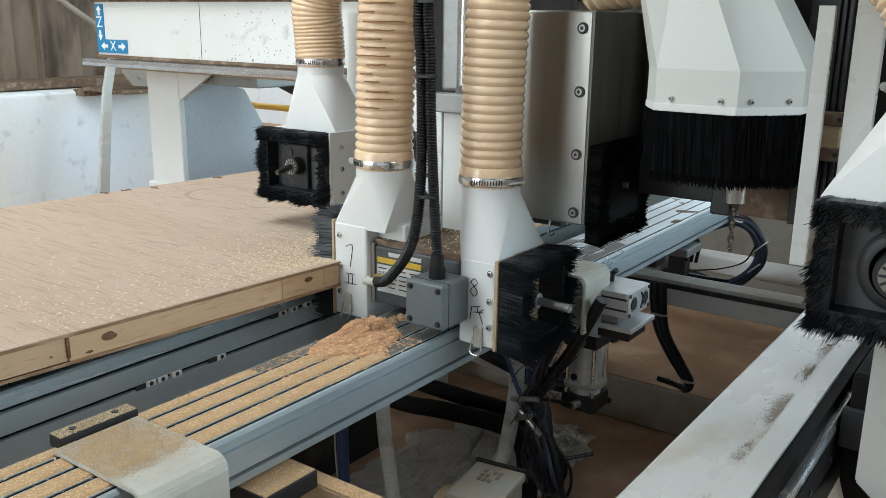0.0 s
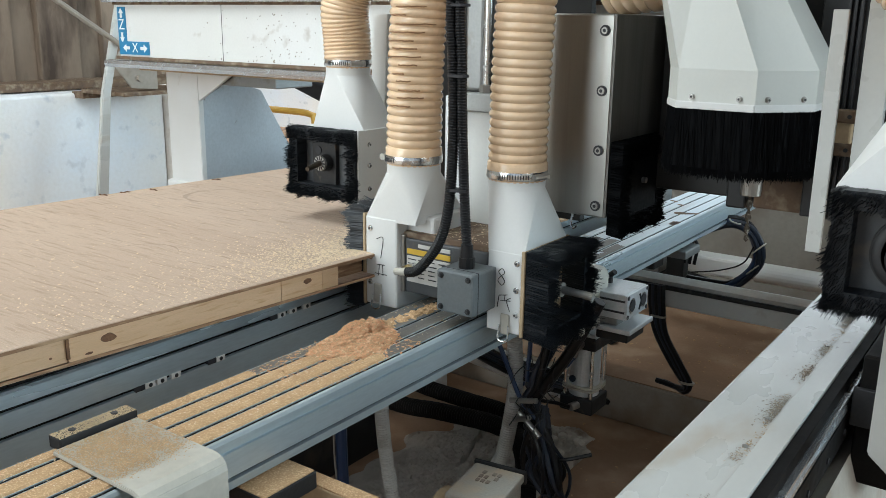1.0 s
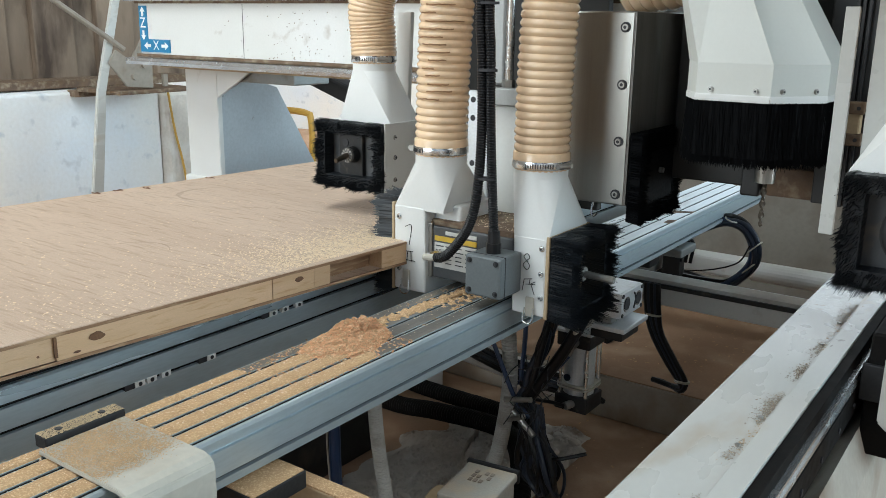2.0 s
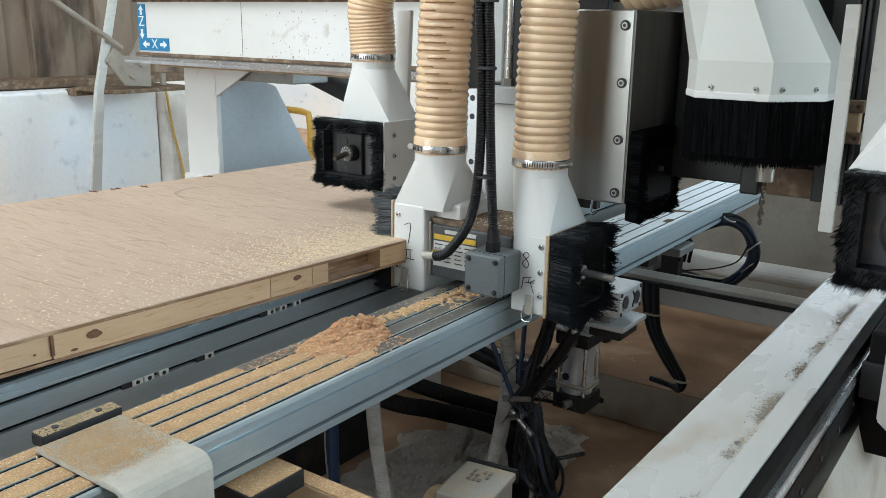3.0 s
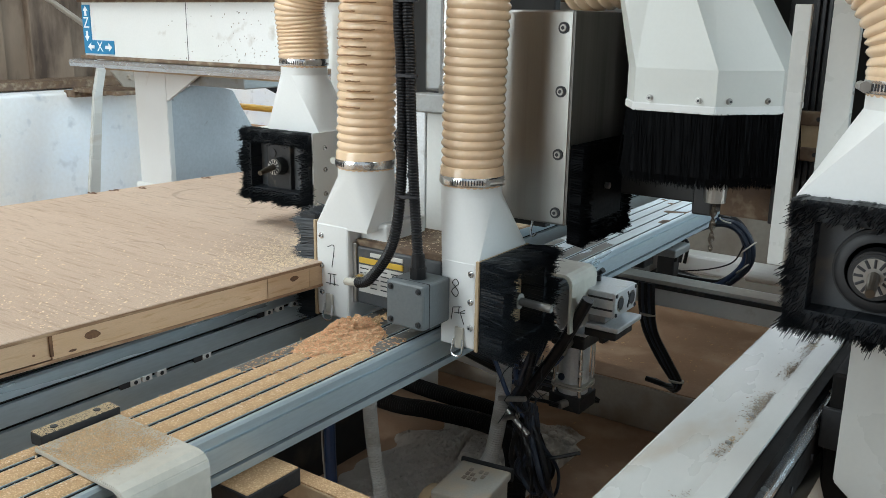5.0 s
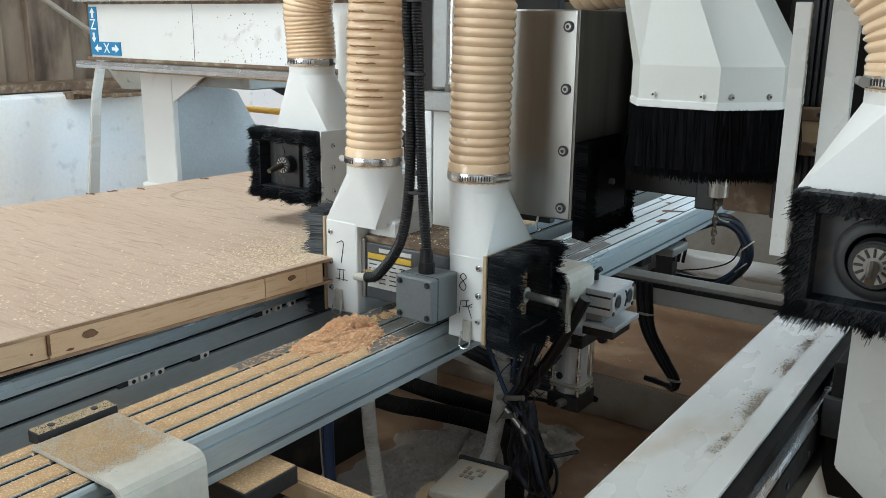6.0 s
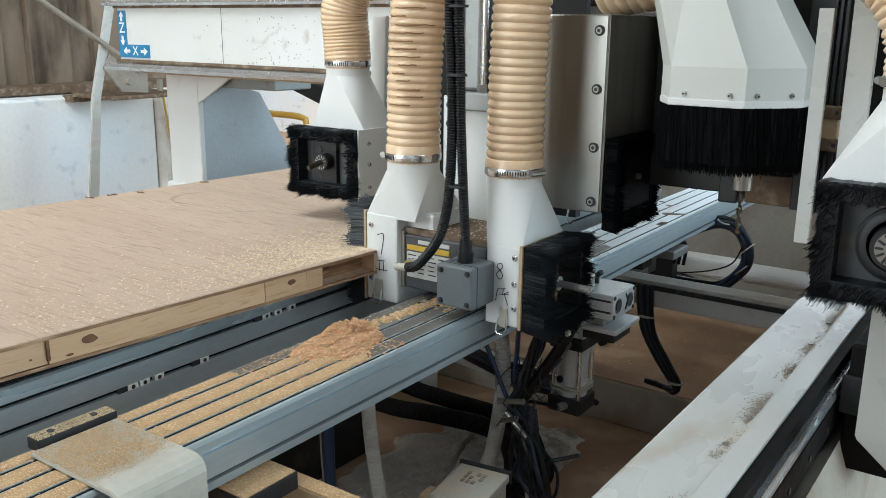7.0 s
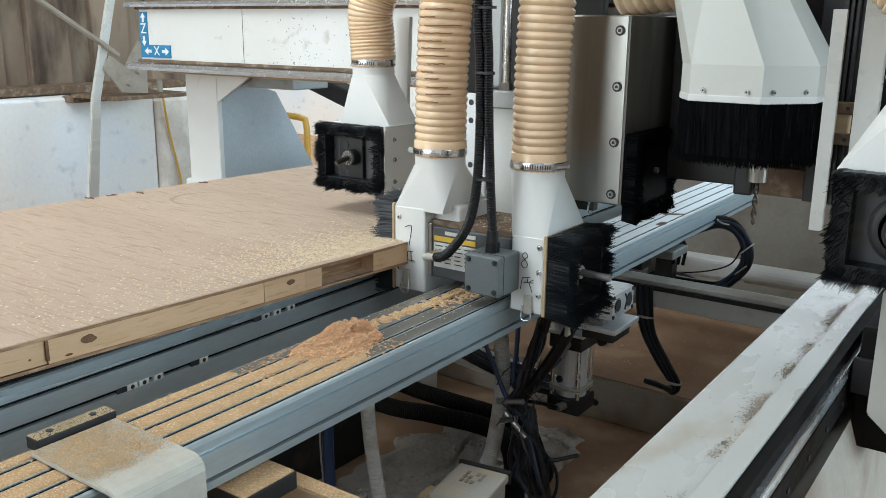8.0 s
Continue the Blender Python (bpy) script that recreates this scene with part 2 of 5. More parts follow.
def tube(pts, r, seg=10, n=None, rib=0.0, pitch=.0, bm=None, per=4):
    """A tube along a curve; with ribs of that depth and pitch where it is corrugated."""
    _, length = glide(pts, 3)
    if rib:
        n = max(3, int(length / pitch) * per + 1)
    n = n or max(6, len(pts) * 6)
    c, _ = glide(pts, n)
    b = bmesh.new()
    rings = []
    up = Vector((0.3, 1, .2)).normalized()
    for i, p in enumerate(c):
        d = (c[min(i + 1, n - 1)] - c[max(i - 1, 0)]).normalized()
        u = (up - d * up.dot(d)).normalized()
        up = u
        w = d.cross(u)
        rr = r
        if rib:
            rr = r + rib * (abs(math.sin(math.pi * (i % per) / per)) ** .95 * 1.7 - .7)
            rr *= 1 + .006 * math.sin(i * .37) + .004 * math.sin(i * 1.3)
        rings.append([b.verts.new(p + (u * math.cos(a) + w * math.sin(a)) * rr) for a in [2 * math.pi * k / seg for k in range(seg)]])
    for ra, rb in zip(rings, rings[1:]):
        for k in range(seg):
            b.faces.new((ra[k], ra[(k + 1) % seg], rb[(k + 1) % seg], rb[k]))
    b.faces.new(rings[0][::-1])
    b.faces.new(rings[-1])
    bmesh.ops.recalc_face_normals(b, faces=b.faces)
    return join(bm, b)


def loft(loops, bm=None, cap=(True, True), bevel=0):
    """A skin through loops of points with the same count."""
    b = bmesh.new()
    R = [[b.verts.new(p) for p in lp] for lp in loops]
    n = len(R[0])
    for ra, rb in zip(R, R[1:]):
        for k in range(n):
            b.faces.new((ra[k], ra[(k + 1) % n], rb[(k + 1) % n], rb[k]))
    if cap[0]:
        b.faces.new(R[0][::-1])
    if cap[1]:
        b.faces.new(R[-1])
    bmesh.ops.recalc_face_normals(b, faces=b.faces)
    if bevel:
        es = [e for e in b.edges if len(e.link_faces) == 2 and e.calc_face_angle(0) > .5]
        bmesh.ops.bevel(b, geom=es, offset=bevel, segments=2, affect="EDGES")
    return join(bm, b)


def prism(outline, axis, a0, a1, bevel=0, bm=None):
    """A plate with that outline (two coordinates), drawn out along an axis from a0 to a1."""
    def put(p, a):
        q = list(p)
        q.insert("xyz".index(axis), a)
        return q
    return loft([[put(p, a0) for p in outline], [put(p, a1) for p in outline]], bm, bevel=bevel)


def ring_pts(c, rx, ry, n, z, power=2.0, start=0.0):
    """A rounded loop at height z; power 2 is an ellipse, more comes near a rectangle."""
    out = []
    for k in range(n):
        a = start + 2 * math.pi * k / n
        ca, sa = math.cos(a), math.sin(a)
        out.append((c[0] + rx * math.copysign(abs(ca) ** (2 / power), ca), c[1] + ry * math.copysign(abs(sa) ** (2 / power), sa), z))
    return out


def bristles(roots, thick=.0009, bm=None, seed=1):
    """Hairs, each from a root to a tip."""
    b = bm or bmesh.new()
    for p, q in roots:
        p, q = Vector(p), Vector(q)
        d = (q - p).normalized()
        u = d.orthogonal().normalized() * thick
        w = d.cross(u)
        base = [b.verts.new(p + u), b.verts.new(p - u * .5 + w * .87), b.verts.new(p - u * .5 - w * .87)]
        tip = [b.verts.new(q + u * .35), b.verts.new(q - u * .2 + w * .3), b.verts.new(q - u * .2 - w * .3)]
        for k in range(3):
            b.faces.new((base[k], base[(k + 1) % 3], tip[(k + 1) % 3], tip[k]))
        b.faces.new(tip)
    return b


def flakes(spots, size, bm=None, seed=3):
    """Small curled chips of wood lying at the spots."""
    rng = random.Random(seed)
    b = bm or bmesh.new()
    for x, y, z in spots:
        s = size * rng.uniform(.4, 1.4)
        a = rng.uniform(0, 6.3)
        u = Vector((math.cos(a), math.sin(a), rng.uniform(-.3, .3))) * s
        w = Vector((-math.sin(a), math.cos(a), rng.uniform(-.3, .3))) * s * rng.uniform(.25, .6)
        h = Vector((0, 0, s * rng.uniform(.1, .35)))
        c = Vector((x, y, z + s * .1))
        v = [b.verts.new(c + q) for q in (-u - w, -u + w, h * .9 - w, h * .9 + w, u - w, u + w)]
        b.faces.new((v[0], v[2], v[3], v[1]))
        b.faces.new((v[2], v[4], v[5], v[3]))
    return b


def screw(parent, p, axis, r=.0055, material=None, sunk=False):
    """A socket-head screw: head, washer and an inky hexagon socket; if sunk, a ring of painted shade."""
    p, d = Vector(p), Vector(axis)
    b = rod(p - d * .002, p + d * .0015, r * 1.35, seg=14)
    b = rod(p, p + d * .004, r, r * .86, seg=14, bm=b)
    ob = part("screw", b, material or CHROME, parent)
    if sunk:
        # inky disc paints the shade of a sunk head's hollow
        part("recess", rod(p - d * .002, p + d * .0018, r * 1.45, seg=18), INK, ob)
    part("socket", rod(p + d * .0035, p + d * .0045, r * .5, seg=6), INK, ob)
    return ob


# ---- the hall ----
def hall():
    g = bmesh.new()
    bmesh.ops.create_grid(g, x_segments=2, y_segments=2, size=30)
    bmesh.ops.translate(g, vec=(0, 0, FLOOR_Z), verts=g.verts)
    solo("ground", g, FLOOR, "brown dusty concrete workshop floor", "floor", "structure")
    # low whitewashed wall with a setback above it
    solo("wall_west", box(-3.9, -3.5, -4.2, 2.61, FLOOR_Z, -.31, .012), WALL, "flaking whitewashed low wall", "wall", "structure")
    solo("wall_pier", box(-3.92, -3.44, 2.613, 2.9, FLOOR_Z, -.33, .02), PLASTER, "rough grey plaster pier at the end of the wall", "wall", "structure")
    solo("wall_north", box(-8, 6, 6.5, 6.7, FLOOR_Z, .2), WALL, "far whitewashed wall below the window band", "wall", "structure")
    solo("wall_north_lintel", box(-8, 6, 6.5, 6.7, 1.75, 3.4), WALL, "far whitewashed wall above the window band", "wall", "structure")
    solo("wall_north_west", box(-8, -2.55, 6.5, 6.7, .2, 1.75), WALL, "far whitewashed wall beside the window band", "wall", "structure")
    solo("wall_north_east", box(-.05, 6, 6.5, 6.7, .2, 1.75), WALL, "far whitewashed wall beside the window band", "wall", "structure")
    solo("wall_far_west", box(-8.2, -8, -4, 6.7, FLOOR_Z, 3.4), WALL, "far side wall", "wall", "structure")
    # ribbed sheet-metal cladding
    b = None
    y = -4.2
    while y < 3.6:
        b = box(-3.86, -3.80, y, y + .20, -.31, 3.4, .006, b)
        b = box(-3.88, -3.84, y + .2, y + .32, -.31, 3.4, 0, b)
        y += .32
    solo("wall_cladding", b, SHEET, "brown ribbed sheet-metal cladding above the low wall", "wall", "structure")
    solo("wall_rail", box(-3.80, -3.62, -4.2, 2.9, -.305, -.27, .006), RUST, "rusty ledge on top of the low wall", "trim", "structure")
    solo("ceiling", box(-8.2, 6, -4.2, 6.7, 3.4, 3.5), ROOF, "dark sheet-metal roof", "ceiling", "structure")
    # walls beside the wide openings that let the daylight in
    solo("wall_south", box(-8.2, -3.4, -4.4, -4.2, FLOOR_Z, 3.4), WALL, "whitewashed end wall beside the doorway", "wall", "structure")
    solo("wall_south_lintel", box(-3.4, 6, -4.4, -4.2, 2.6, 3.4), WALL, "lintel over the wide doorway", "wall", "structure")
    solo("wall_east", box(5.8, 6, -4.2, .4, FLOOR_Z, 3.4), WALL, "whitewashed side wall", "wall", "structure")
    solo("wall_east_back", box(5.8, 6, 4.8, 6.5, FLOOR_Z, 3.4), WALL, "whitewashed side wall", "wall", "structure")


def stay_post():
    t = thing("stay_post", (-3.2, 2.05, FLOOR_Z), "leaning grey steel post with a rusty diagonal stay", "post")
    part("post", loft([[(-3.21, 1.975, -1.08), (-3.19, 1.975, -1.08), (-3.19, 2.035, -1.08), (-3.21, 2.035, -1.08)],
                       [(-3.21, 2.092, -.29), (-3.19, 2.092, -.29), (-3.19, 2.130, -.29), (-3.21, 2.130, -.29)],
                       [(-3.21, 2.305, .5), (-3.19, 2.305, .5), (-3.19, 2.338, .5), (-3.21, 2.338, .5)]], bevel=.003), RAIL_PAINT, t)
    part("stay", tube([(-3.17, 2.21, -.125), (-3.17, 2.15, -.085), (-3.17, 1.888, .083), (-3.17, 1.4, .40)], .011, 8, 12), OLD_STEEL, t, "weathered diagonal stay rod")
    part("gusset", prism([(2.218, -.275), (2.345, -.285), (2.345, -.05), (2.325, -.05), (2.240, -.168), (2.175, -.125), (2.14, -.178)], "x", -3.185, -3.175, .002), OLD_STEEL, t, "grey triangular gusset plate")
    for y, z in ((2.30, -.19), (2.25, -.235)):
        part("bolt", rod((-3.175, y, z), (-3.160, y, z), .013, seg=6), OLD_STEEL, t)
    part("base_plate", box(-3.45, -3.15, 2.16, 2.56, -.306, -.290, .003), RUST, t)
    part("wall_bracket", box(-3.52, -3.44, 2.16, 2.56, -.33, -.302, .003), RUST, t)
    for y in (2.36, 2.46):
        part("anchor_bolt", rod((-3.25, y, -.288), (-3.25, y, -.235), .013, seg=8), OLD_STEEL, t)
    part("bolt", rod((-3.45, 2.5, -.31), (-3.45, 2.5, -.2), .016, seg=10), RUST, t)


def yellow_pipe():
    t = thing("gas_pipe", (-3.42, 2.72, FLOOR_Z), "thin yellow pipe clipped to the plaster pier", "pipe")
    part("pipe", tube([(-3.425, 2.60, -.28), (-3.425, 2.63, -.5), (-3.425, 2.68, -.75), (-3.425, 2.68, -1.08)], .0055, 8, 14), YELLOW_PIPE, t)
    t = thing("bent_pipe", (-3.47, 3.6, FLOOR_Z), "yellow pipe with an elbow by the far wall", "pipe")
    part("pipe", tube([(-4.1, 3.6, -.50), (-3.7, 3.6, -.50), (-3.52, 3.6, -.505), (-3.475, 3.6, -.54), (-3.47, 3.6, -.75), (-3.47, 3.6, -1.08)], .019, 12, 24), YELLOW_PIPE, t)


hall()
stay_post()
yellow_pipe()


# ---- the machine's table ----
def slotted_beam(name, x0, x1, y0, y1, z0, z1, label, slots=(), side=((.2, .34), (.68, .8))):
    """An extruded aluminium beam along y with T-slots on top and grooves in its sides."""
    h, d = z1 - z0, .022
    pts = [(x0, z1)]
    for c in slots:
        pts += [(c - .0026, z1), (c - .0026, z1 - .003), (c - .0065, z1 - .003), (c - .0065, z1 - d), (c + .0065, z1 - d), (c + .0065, z1 - .003), (c + .0026, z1 - .003), (c + .0026, z1)]
    pts += [(x1 - .003, z1), (x1, z1 - .003)]
    for a, c in side:
        za, zc = z1 - h * a, z1 - h * c
        pts += [(x1, za), (x1 - .003, za - .001), (x1 - .010, za - .001), (x1 - .010, zc + .001), (x1, zc)]
    pts += [(x1, z0), (x0, z0)]
    for a, c in reversed(side):
        za, zc = z1 - h * a, z1 - h * c
        pts += [(x0, zc), (x0 + .007, zc), (x0 + .007, za), (x0, za)]
    t = thing(name, ((x0 + x1) / 2, (y0 + y1) / 2, z0), label, "beam", "table beams")
    part("extrusion", prism([(p[0], p[1]) for p in pts], "y", y0, y1), ALU, t)
    # black strips put the shade of the hollow slots and grooves into colour
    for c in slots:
        part("slot_filling", box(c - .0024, c + .0024, y0 + .002, y1 - .002, z1 - .0215, z1 - .0012), BLACK_AND_SHADE, t, "black strip as the shade in the slot")
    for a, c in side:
        part("groove_strip", box(x1 - .0098, x1 - .0045, y0 + .002, y1 - .002, z1 - h * c + .0012, z1 - h * a - .0012), BLACK_AND_SHADE, t, "black strip as the shade in the groove")
    return t


BEAM_Z = -.455
beam_2 = slotted_beam("table_beam", -.871, -.735, -.1, 2.74, -.518, BEAM_Z, "slotted aluminium table beam with sawdust on top", (-.8465, -.813, -.779, -.7455), ((.19, .27), (.76, .84)))
beam_1 = slotted_beam("table_beam", -1.176, -1.03, -.3, 2.7, -.571, -.443, "slotted aluminium table beam under the door panel", (-1.15, -1.105, -1.06), ((.165, .215), (.44, .49)))
for yb, zb in ((.697, -.503), (.717, -.503), (.742, -.503), (.826, -.503), (.958, -.4675), (.984, -.4675), (1.017, -.4675)):
    nut = part("slot_nut", box(-1.036, -1.0285, yb - .0085, yb + .0085, zb - .0045, zb + .0045, .001), WHITE, beam_1, "bright slot nut")
    part("thread", rod((-1.0290, yb, zb), (-1.0280, yb, zb), .0032, seg=10), INK, nut)
for yb, zb in ((.680, -.503), (.809, -.503), (.94, -.4675)):
    part("slot_gap", box(-1.036, -1.0292, yb - .008, yb + .008, zb - .004, zb + .004), INK, beam_1)
# pads in near-unbroken black double as the shade below the overhanging panel
for yb in (-.1, .3, .5, .7, .9, 1.1, 1.3, 1.5, 1.7):
    part("pad", box(-1.16, -1.038, yb, yb + .199, -.443, -.4225, .002), BLACK_AND_SHADE, beam_1, "black rubber pad, also the shade in the gap under the panel")
slotted_beam("table_beam", -1.72, -1.58, -.3, 2.7, -.565, -.437, "slotted aluminium table beam under the door panel", (-1.69, -1.65, -1.61))


def pod(y, first):
    """A white saddle clamped over the beam, with a black dusty pad beside it."""
    t = thing("saddle_clamp", (-.78, y, -.56), "white plastic saddle clamped over the table beam" + (", covered with sawdust" if first else ""), "clamp", "saddle clamps")
    out = [(-.853, -.447), (-.712, -.447), (-.703, -.450), (-.697, -.456), (-.695, -.464), (-.695, -.56), (-.701, -.56), (-.701, -.466), (-.707, -.456), (-.714, -.453), (-.853, -.453)]
    part("saddle", prism(out, "y", y - .053, y + .053, .0012), WHITE_PLASTIC, t)
    b = box(-.879, -.856, y - .042, y + .057, -.455, -.440, .002)
    part("pad", b, BLACK_RUBBER, t, "black rubber pad")
    for k in (-.02, .034):
        part("hole", rod((-.868, y + k, -.4405), (-.868, y + k, -.4385), .004, seg=10), INK, t)
    return t


pod_a = pod(.499, True)
pod_b = pod(1.45, False)


def side_rail():
    """The painted steel rail on which the gantry runs."""
    t = thing("machine_rail", (-.28, 1.6, FLOOR_Z), "white painted steel machine rail with a chrome guideway", "rail")
    y0, y1 = -.1, 3.4
    part("tube", box(-.333, -.222, y0, y1, -.62, -.457, .004), RAIL_PAINT, t)
    part("cover_strip", box(-.250, -.2225, y0, y1, -.457, -.4556, .0006), RAIL_PAINT, t, "smooth white cover strip")
    # the recess beside the strip is a solid box, its shade painted black
    part("shadow_gap", box(-.222, -.2075, y0, y1, -.4775, -.459, .001), BLACK_AND_SHADE, t, "black ledge with the shade of the gap in its colour")
    b = prism([(-.222, -.478), (-.206, -.476), (-.200, -.476), (-.200, -.481), (-.203, -.486), (-.200, -.491), (-.200, -.497), (-.222, -.499)], "y", y0, y1)
    part("guideway", b, POLISHED, t, "bright steel linear guideway")
    part("rack_bar", box(-.222, -.200, y0, y1, -.545, -.502, .001), BLACK_AND_SHADE, t, "black rack bar")
    for k in range(26):
        part("bolt", rod((-.201, .3 + k * .1, -.528), (-.198, .3 + k * .1, -.528), .0045, seg=8), INK, t)
    part("skirt", prism([(-.222, -.60), (-.19, -.56), (-.17, -.62), (-.12, -1.08), (-.3, -1.08)], "y", y0, y1), GALV_DUST, t, "beige painted lower frame of the rail")
    for y in (.93, 1.33, 1.45, 1.02):
        part("bolt", rod((-.259, y, -.458), (-.259, y, -.4545), .0038, .003, seg=8), STEEL, t)
    rng = random.Random(5)
    spots = [(-.255 + rng.gauss(0, .004), rng.choice((.93, .97, 1.33, 1.42, 1.5)) + rng.gauss(0, .03), -.457) for _ in range(170)]
    tagged(part("grit", flakes(spots, .0016, None, 8), BEIGE_EDGE, t, "gritty residue along the seam"), kind="stuff")
    return t


side_rail()


def cross_members():
    t = thing("cross_member", (-.85, 1.98, FLOOR_Z), "white painted cross member with a guide rail on top", "beam")
    part("tube", box(-2.6, -.334, 1.95, 2.05, -.655, -.602, .004), WHITE_DIRTY, t)
    part("guideway", box(-2.6, -.37, 1.942, 1.95, -.6105, -.600, .001), BLACK_STEEL, t, "black guide rail")
    part("board", box(-2.6, -.36, 1.955, 2.01, -.602, -.592, .001), PLASTER, t, "dusty strip on the cross member")
    for x in (-1.5, -2.2):
        part("leg", box(x - .05, x + .05, 1.955, 2.045, -1.08, -.655, .003), WHITE_DIRTY, t)
    t = thing("cross_bar", (-.7, .70, FLOOR_Z), "wooden cross bar covered with sawdust", "beam")
    part("bar", box(-1.9, -.334, .688, .714, -.575, -.547, .002), BEIGE_EDGE, t)
    part("dust", box(-1.9, -.334, .689, .713, -.548, -.545, .001), DUST, t, "layer of sawdust")
    t = thing("stop_block", (-.7, .65, -.547), "black rubber stop block dusted with sawdust", "block")
    part("block", box(-.76, -.694, .60, .686, -.547, -.5235, .002), BLACK_RUBBER, t)
    part("dust", box(-.758, -.696, .602, .684, -.5245, -.522, .001), DUST, t, "layer of sawdust")
    t = thing("slide_plate", (-.82, 2.06, -.58), "grey steel slide plate under the table beam", "plate")
    part("plate", box(-.93, -.72, 2.0, 2.1, -.545, -.525, .003), ALU_DARK, t)
    part("carriage", box(-.86, -.79, 1.98, 2.04, -.578, -.546, .003), BLACK_STEEL, t)
    for x in (-.745, -.775):
        part("hole", rod((x, 2.03, -.5255), (x, 2.03, -.5245), .006, seg=10), INK, t)
    t = thing("low_frame", (-.9, 2.18, FLOOR_Z), "low steel frame tube covered with dust", "beam")
    part("tube", box(-2.4, -.3, 2.13, 2.23, -1.08, -.952, .006), GALV_DUST, t)
    part("dust", box(-2.4, -.3, 2.135, 2.225, -.953, -.949, .001), FLOOR, t, "brown dust on the frame tube")


cross_members()


def door_panel():
    """The door blank on the table, turned a little on its supports."""
    t = thing("door_panel", (-1.4, .9, -.424), "plywood-faced solid-core door panel lying flat with pine edge", "door panel")
    turn = Matrix.Translation((-1.0, .5, 0)) @ Matrix.Rotation(radians(-4.8), 4, "Z") @ Matrix.Translation((1.0, -.5, 0))
    x0, x1, y0, y1 = -1.80, -1.0, -.35, 1.72
    part("top_skin", box(x0, x1, y0, y1, -.3845, -.379, .0006, turn=turn), PLY, t, "pinkish plywood face with sawdust")
    part("bottom_skin", box(x0, x1, y0, y1, -.4215, -.4165, .0006, turn=turn), PLY, t)
    part("core", box(x0 + .03, x1 - .045, y0 + .03, y1 - .03, -.4165, -.3845, turn=turn), PINE, t)
    for z in (-.3845, -.4165):
        part("veneer_edge", box(x1 - .004, x1 + .0006, y0, y1, z, z + .0042 * (1 if z > -.4 else -1), turn=turn), VENEER_EDGE, t, "dark veneer edge line")
    part("glue_mark", box(x1 - .002, x1 + .0005, .5560, .5600, -.4120, -.3850, turn=turn), KNOT, t)
    cuts = [y0, .558, .90, .985, 1.02, 1.14, 1.4, y1]
    for k, (a, c) in enumerate(zip(cuts, cuts[1:])):
        if k == 4:
            continue
        inset = .003 if k == 0 else (.0005 * (k % 2))
        part("edge_strip", box(x1 - .045, x1 - inset, a + .0004, c - .0004, -.4165, -.3845, .0004, turn=turn), PINE, t, "pine edge strip")
    part("pocket_back", box(x1 - .0455, x1 - .030, 1.021, 1.139, -.4165, -.3845, turn=turn), VENEER_EDGE, t, "rough brown board inside the edge pocket")
    for y, z, ry, rz in ((.613, -.397, .0105, .0058), (.535, -.404, .002, .0015), (.953, -.395, .009, .0042), (.585, -.411, .006, .0016)):
        b = bmesh.new()
        bmesh.ops.create_circle(b, cap_ends=True, radius=1, segments=28)
        for i, vert in enumerate(b.verts):
            k = 1 + .3 * noise.noise(vert.co * 1.3 + Vector((y * 50, 0, 0)))
            vert.co = Vector((x1 + .0003, y + vert.co.x * ry * k, z + vert.co.y * rz * k))
        bmesh.ops.transform(b, matrix=turn, verts=b.verts)
        part("knot", b, KNOT, t, "dark knot in the pine edge")
    # worn arcs left on the face by a round foot
    for cx, cy, r, a0, a1, w in ((-1.545, 1.275, .075, 2.0, 5.6, .016), (-1.26, .86, .06, .6, 3.4, .008), (-1.33, 1.18, .06, 1.5, 3.2, .006)):
        b = bmesh.new()
        rows = []
        for k in range(37):
            a = a0 + (a1 - a0) * k / 36
            h = w * math.sin(math.pi * min(1, max(.02, k / 36))) * (.7 + .5 * noise.noise(Vector((k * .3, cx, 0))))
            rows.append([b.verts.new((cx + q * math.cos(a), cy + q * math.sin(a), -.3787)) for q in (r - h / 2, r + h / 2)])
        for ra, rb in zip(rows, rows[1:]):
            b.faces.new((ra[0], ra[1], rb[1], rb[0]))
        part("worn_arc", b, ARC, t, "brownish worn arc")
    return t


door_panel()


# ---- the moving gantry ----
GANTRY = thing("router_gantry", (-.9, 1.6, FLOOR_Z), "white gantry of a woodworking router with several brushed spindle heads", "machine")


def hose(name, pts, r=.0445, parent=GANTRY, label="amber ribbed dust hose", pitch=.0128, rib=.0021):
    return part(name, tube(pts, r, 30, rib=rib, pitch=pitch, per=6), HOSE, parent, label, smooth=True)


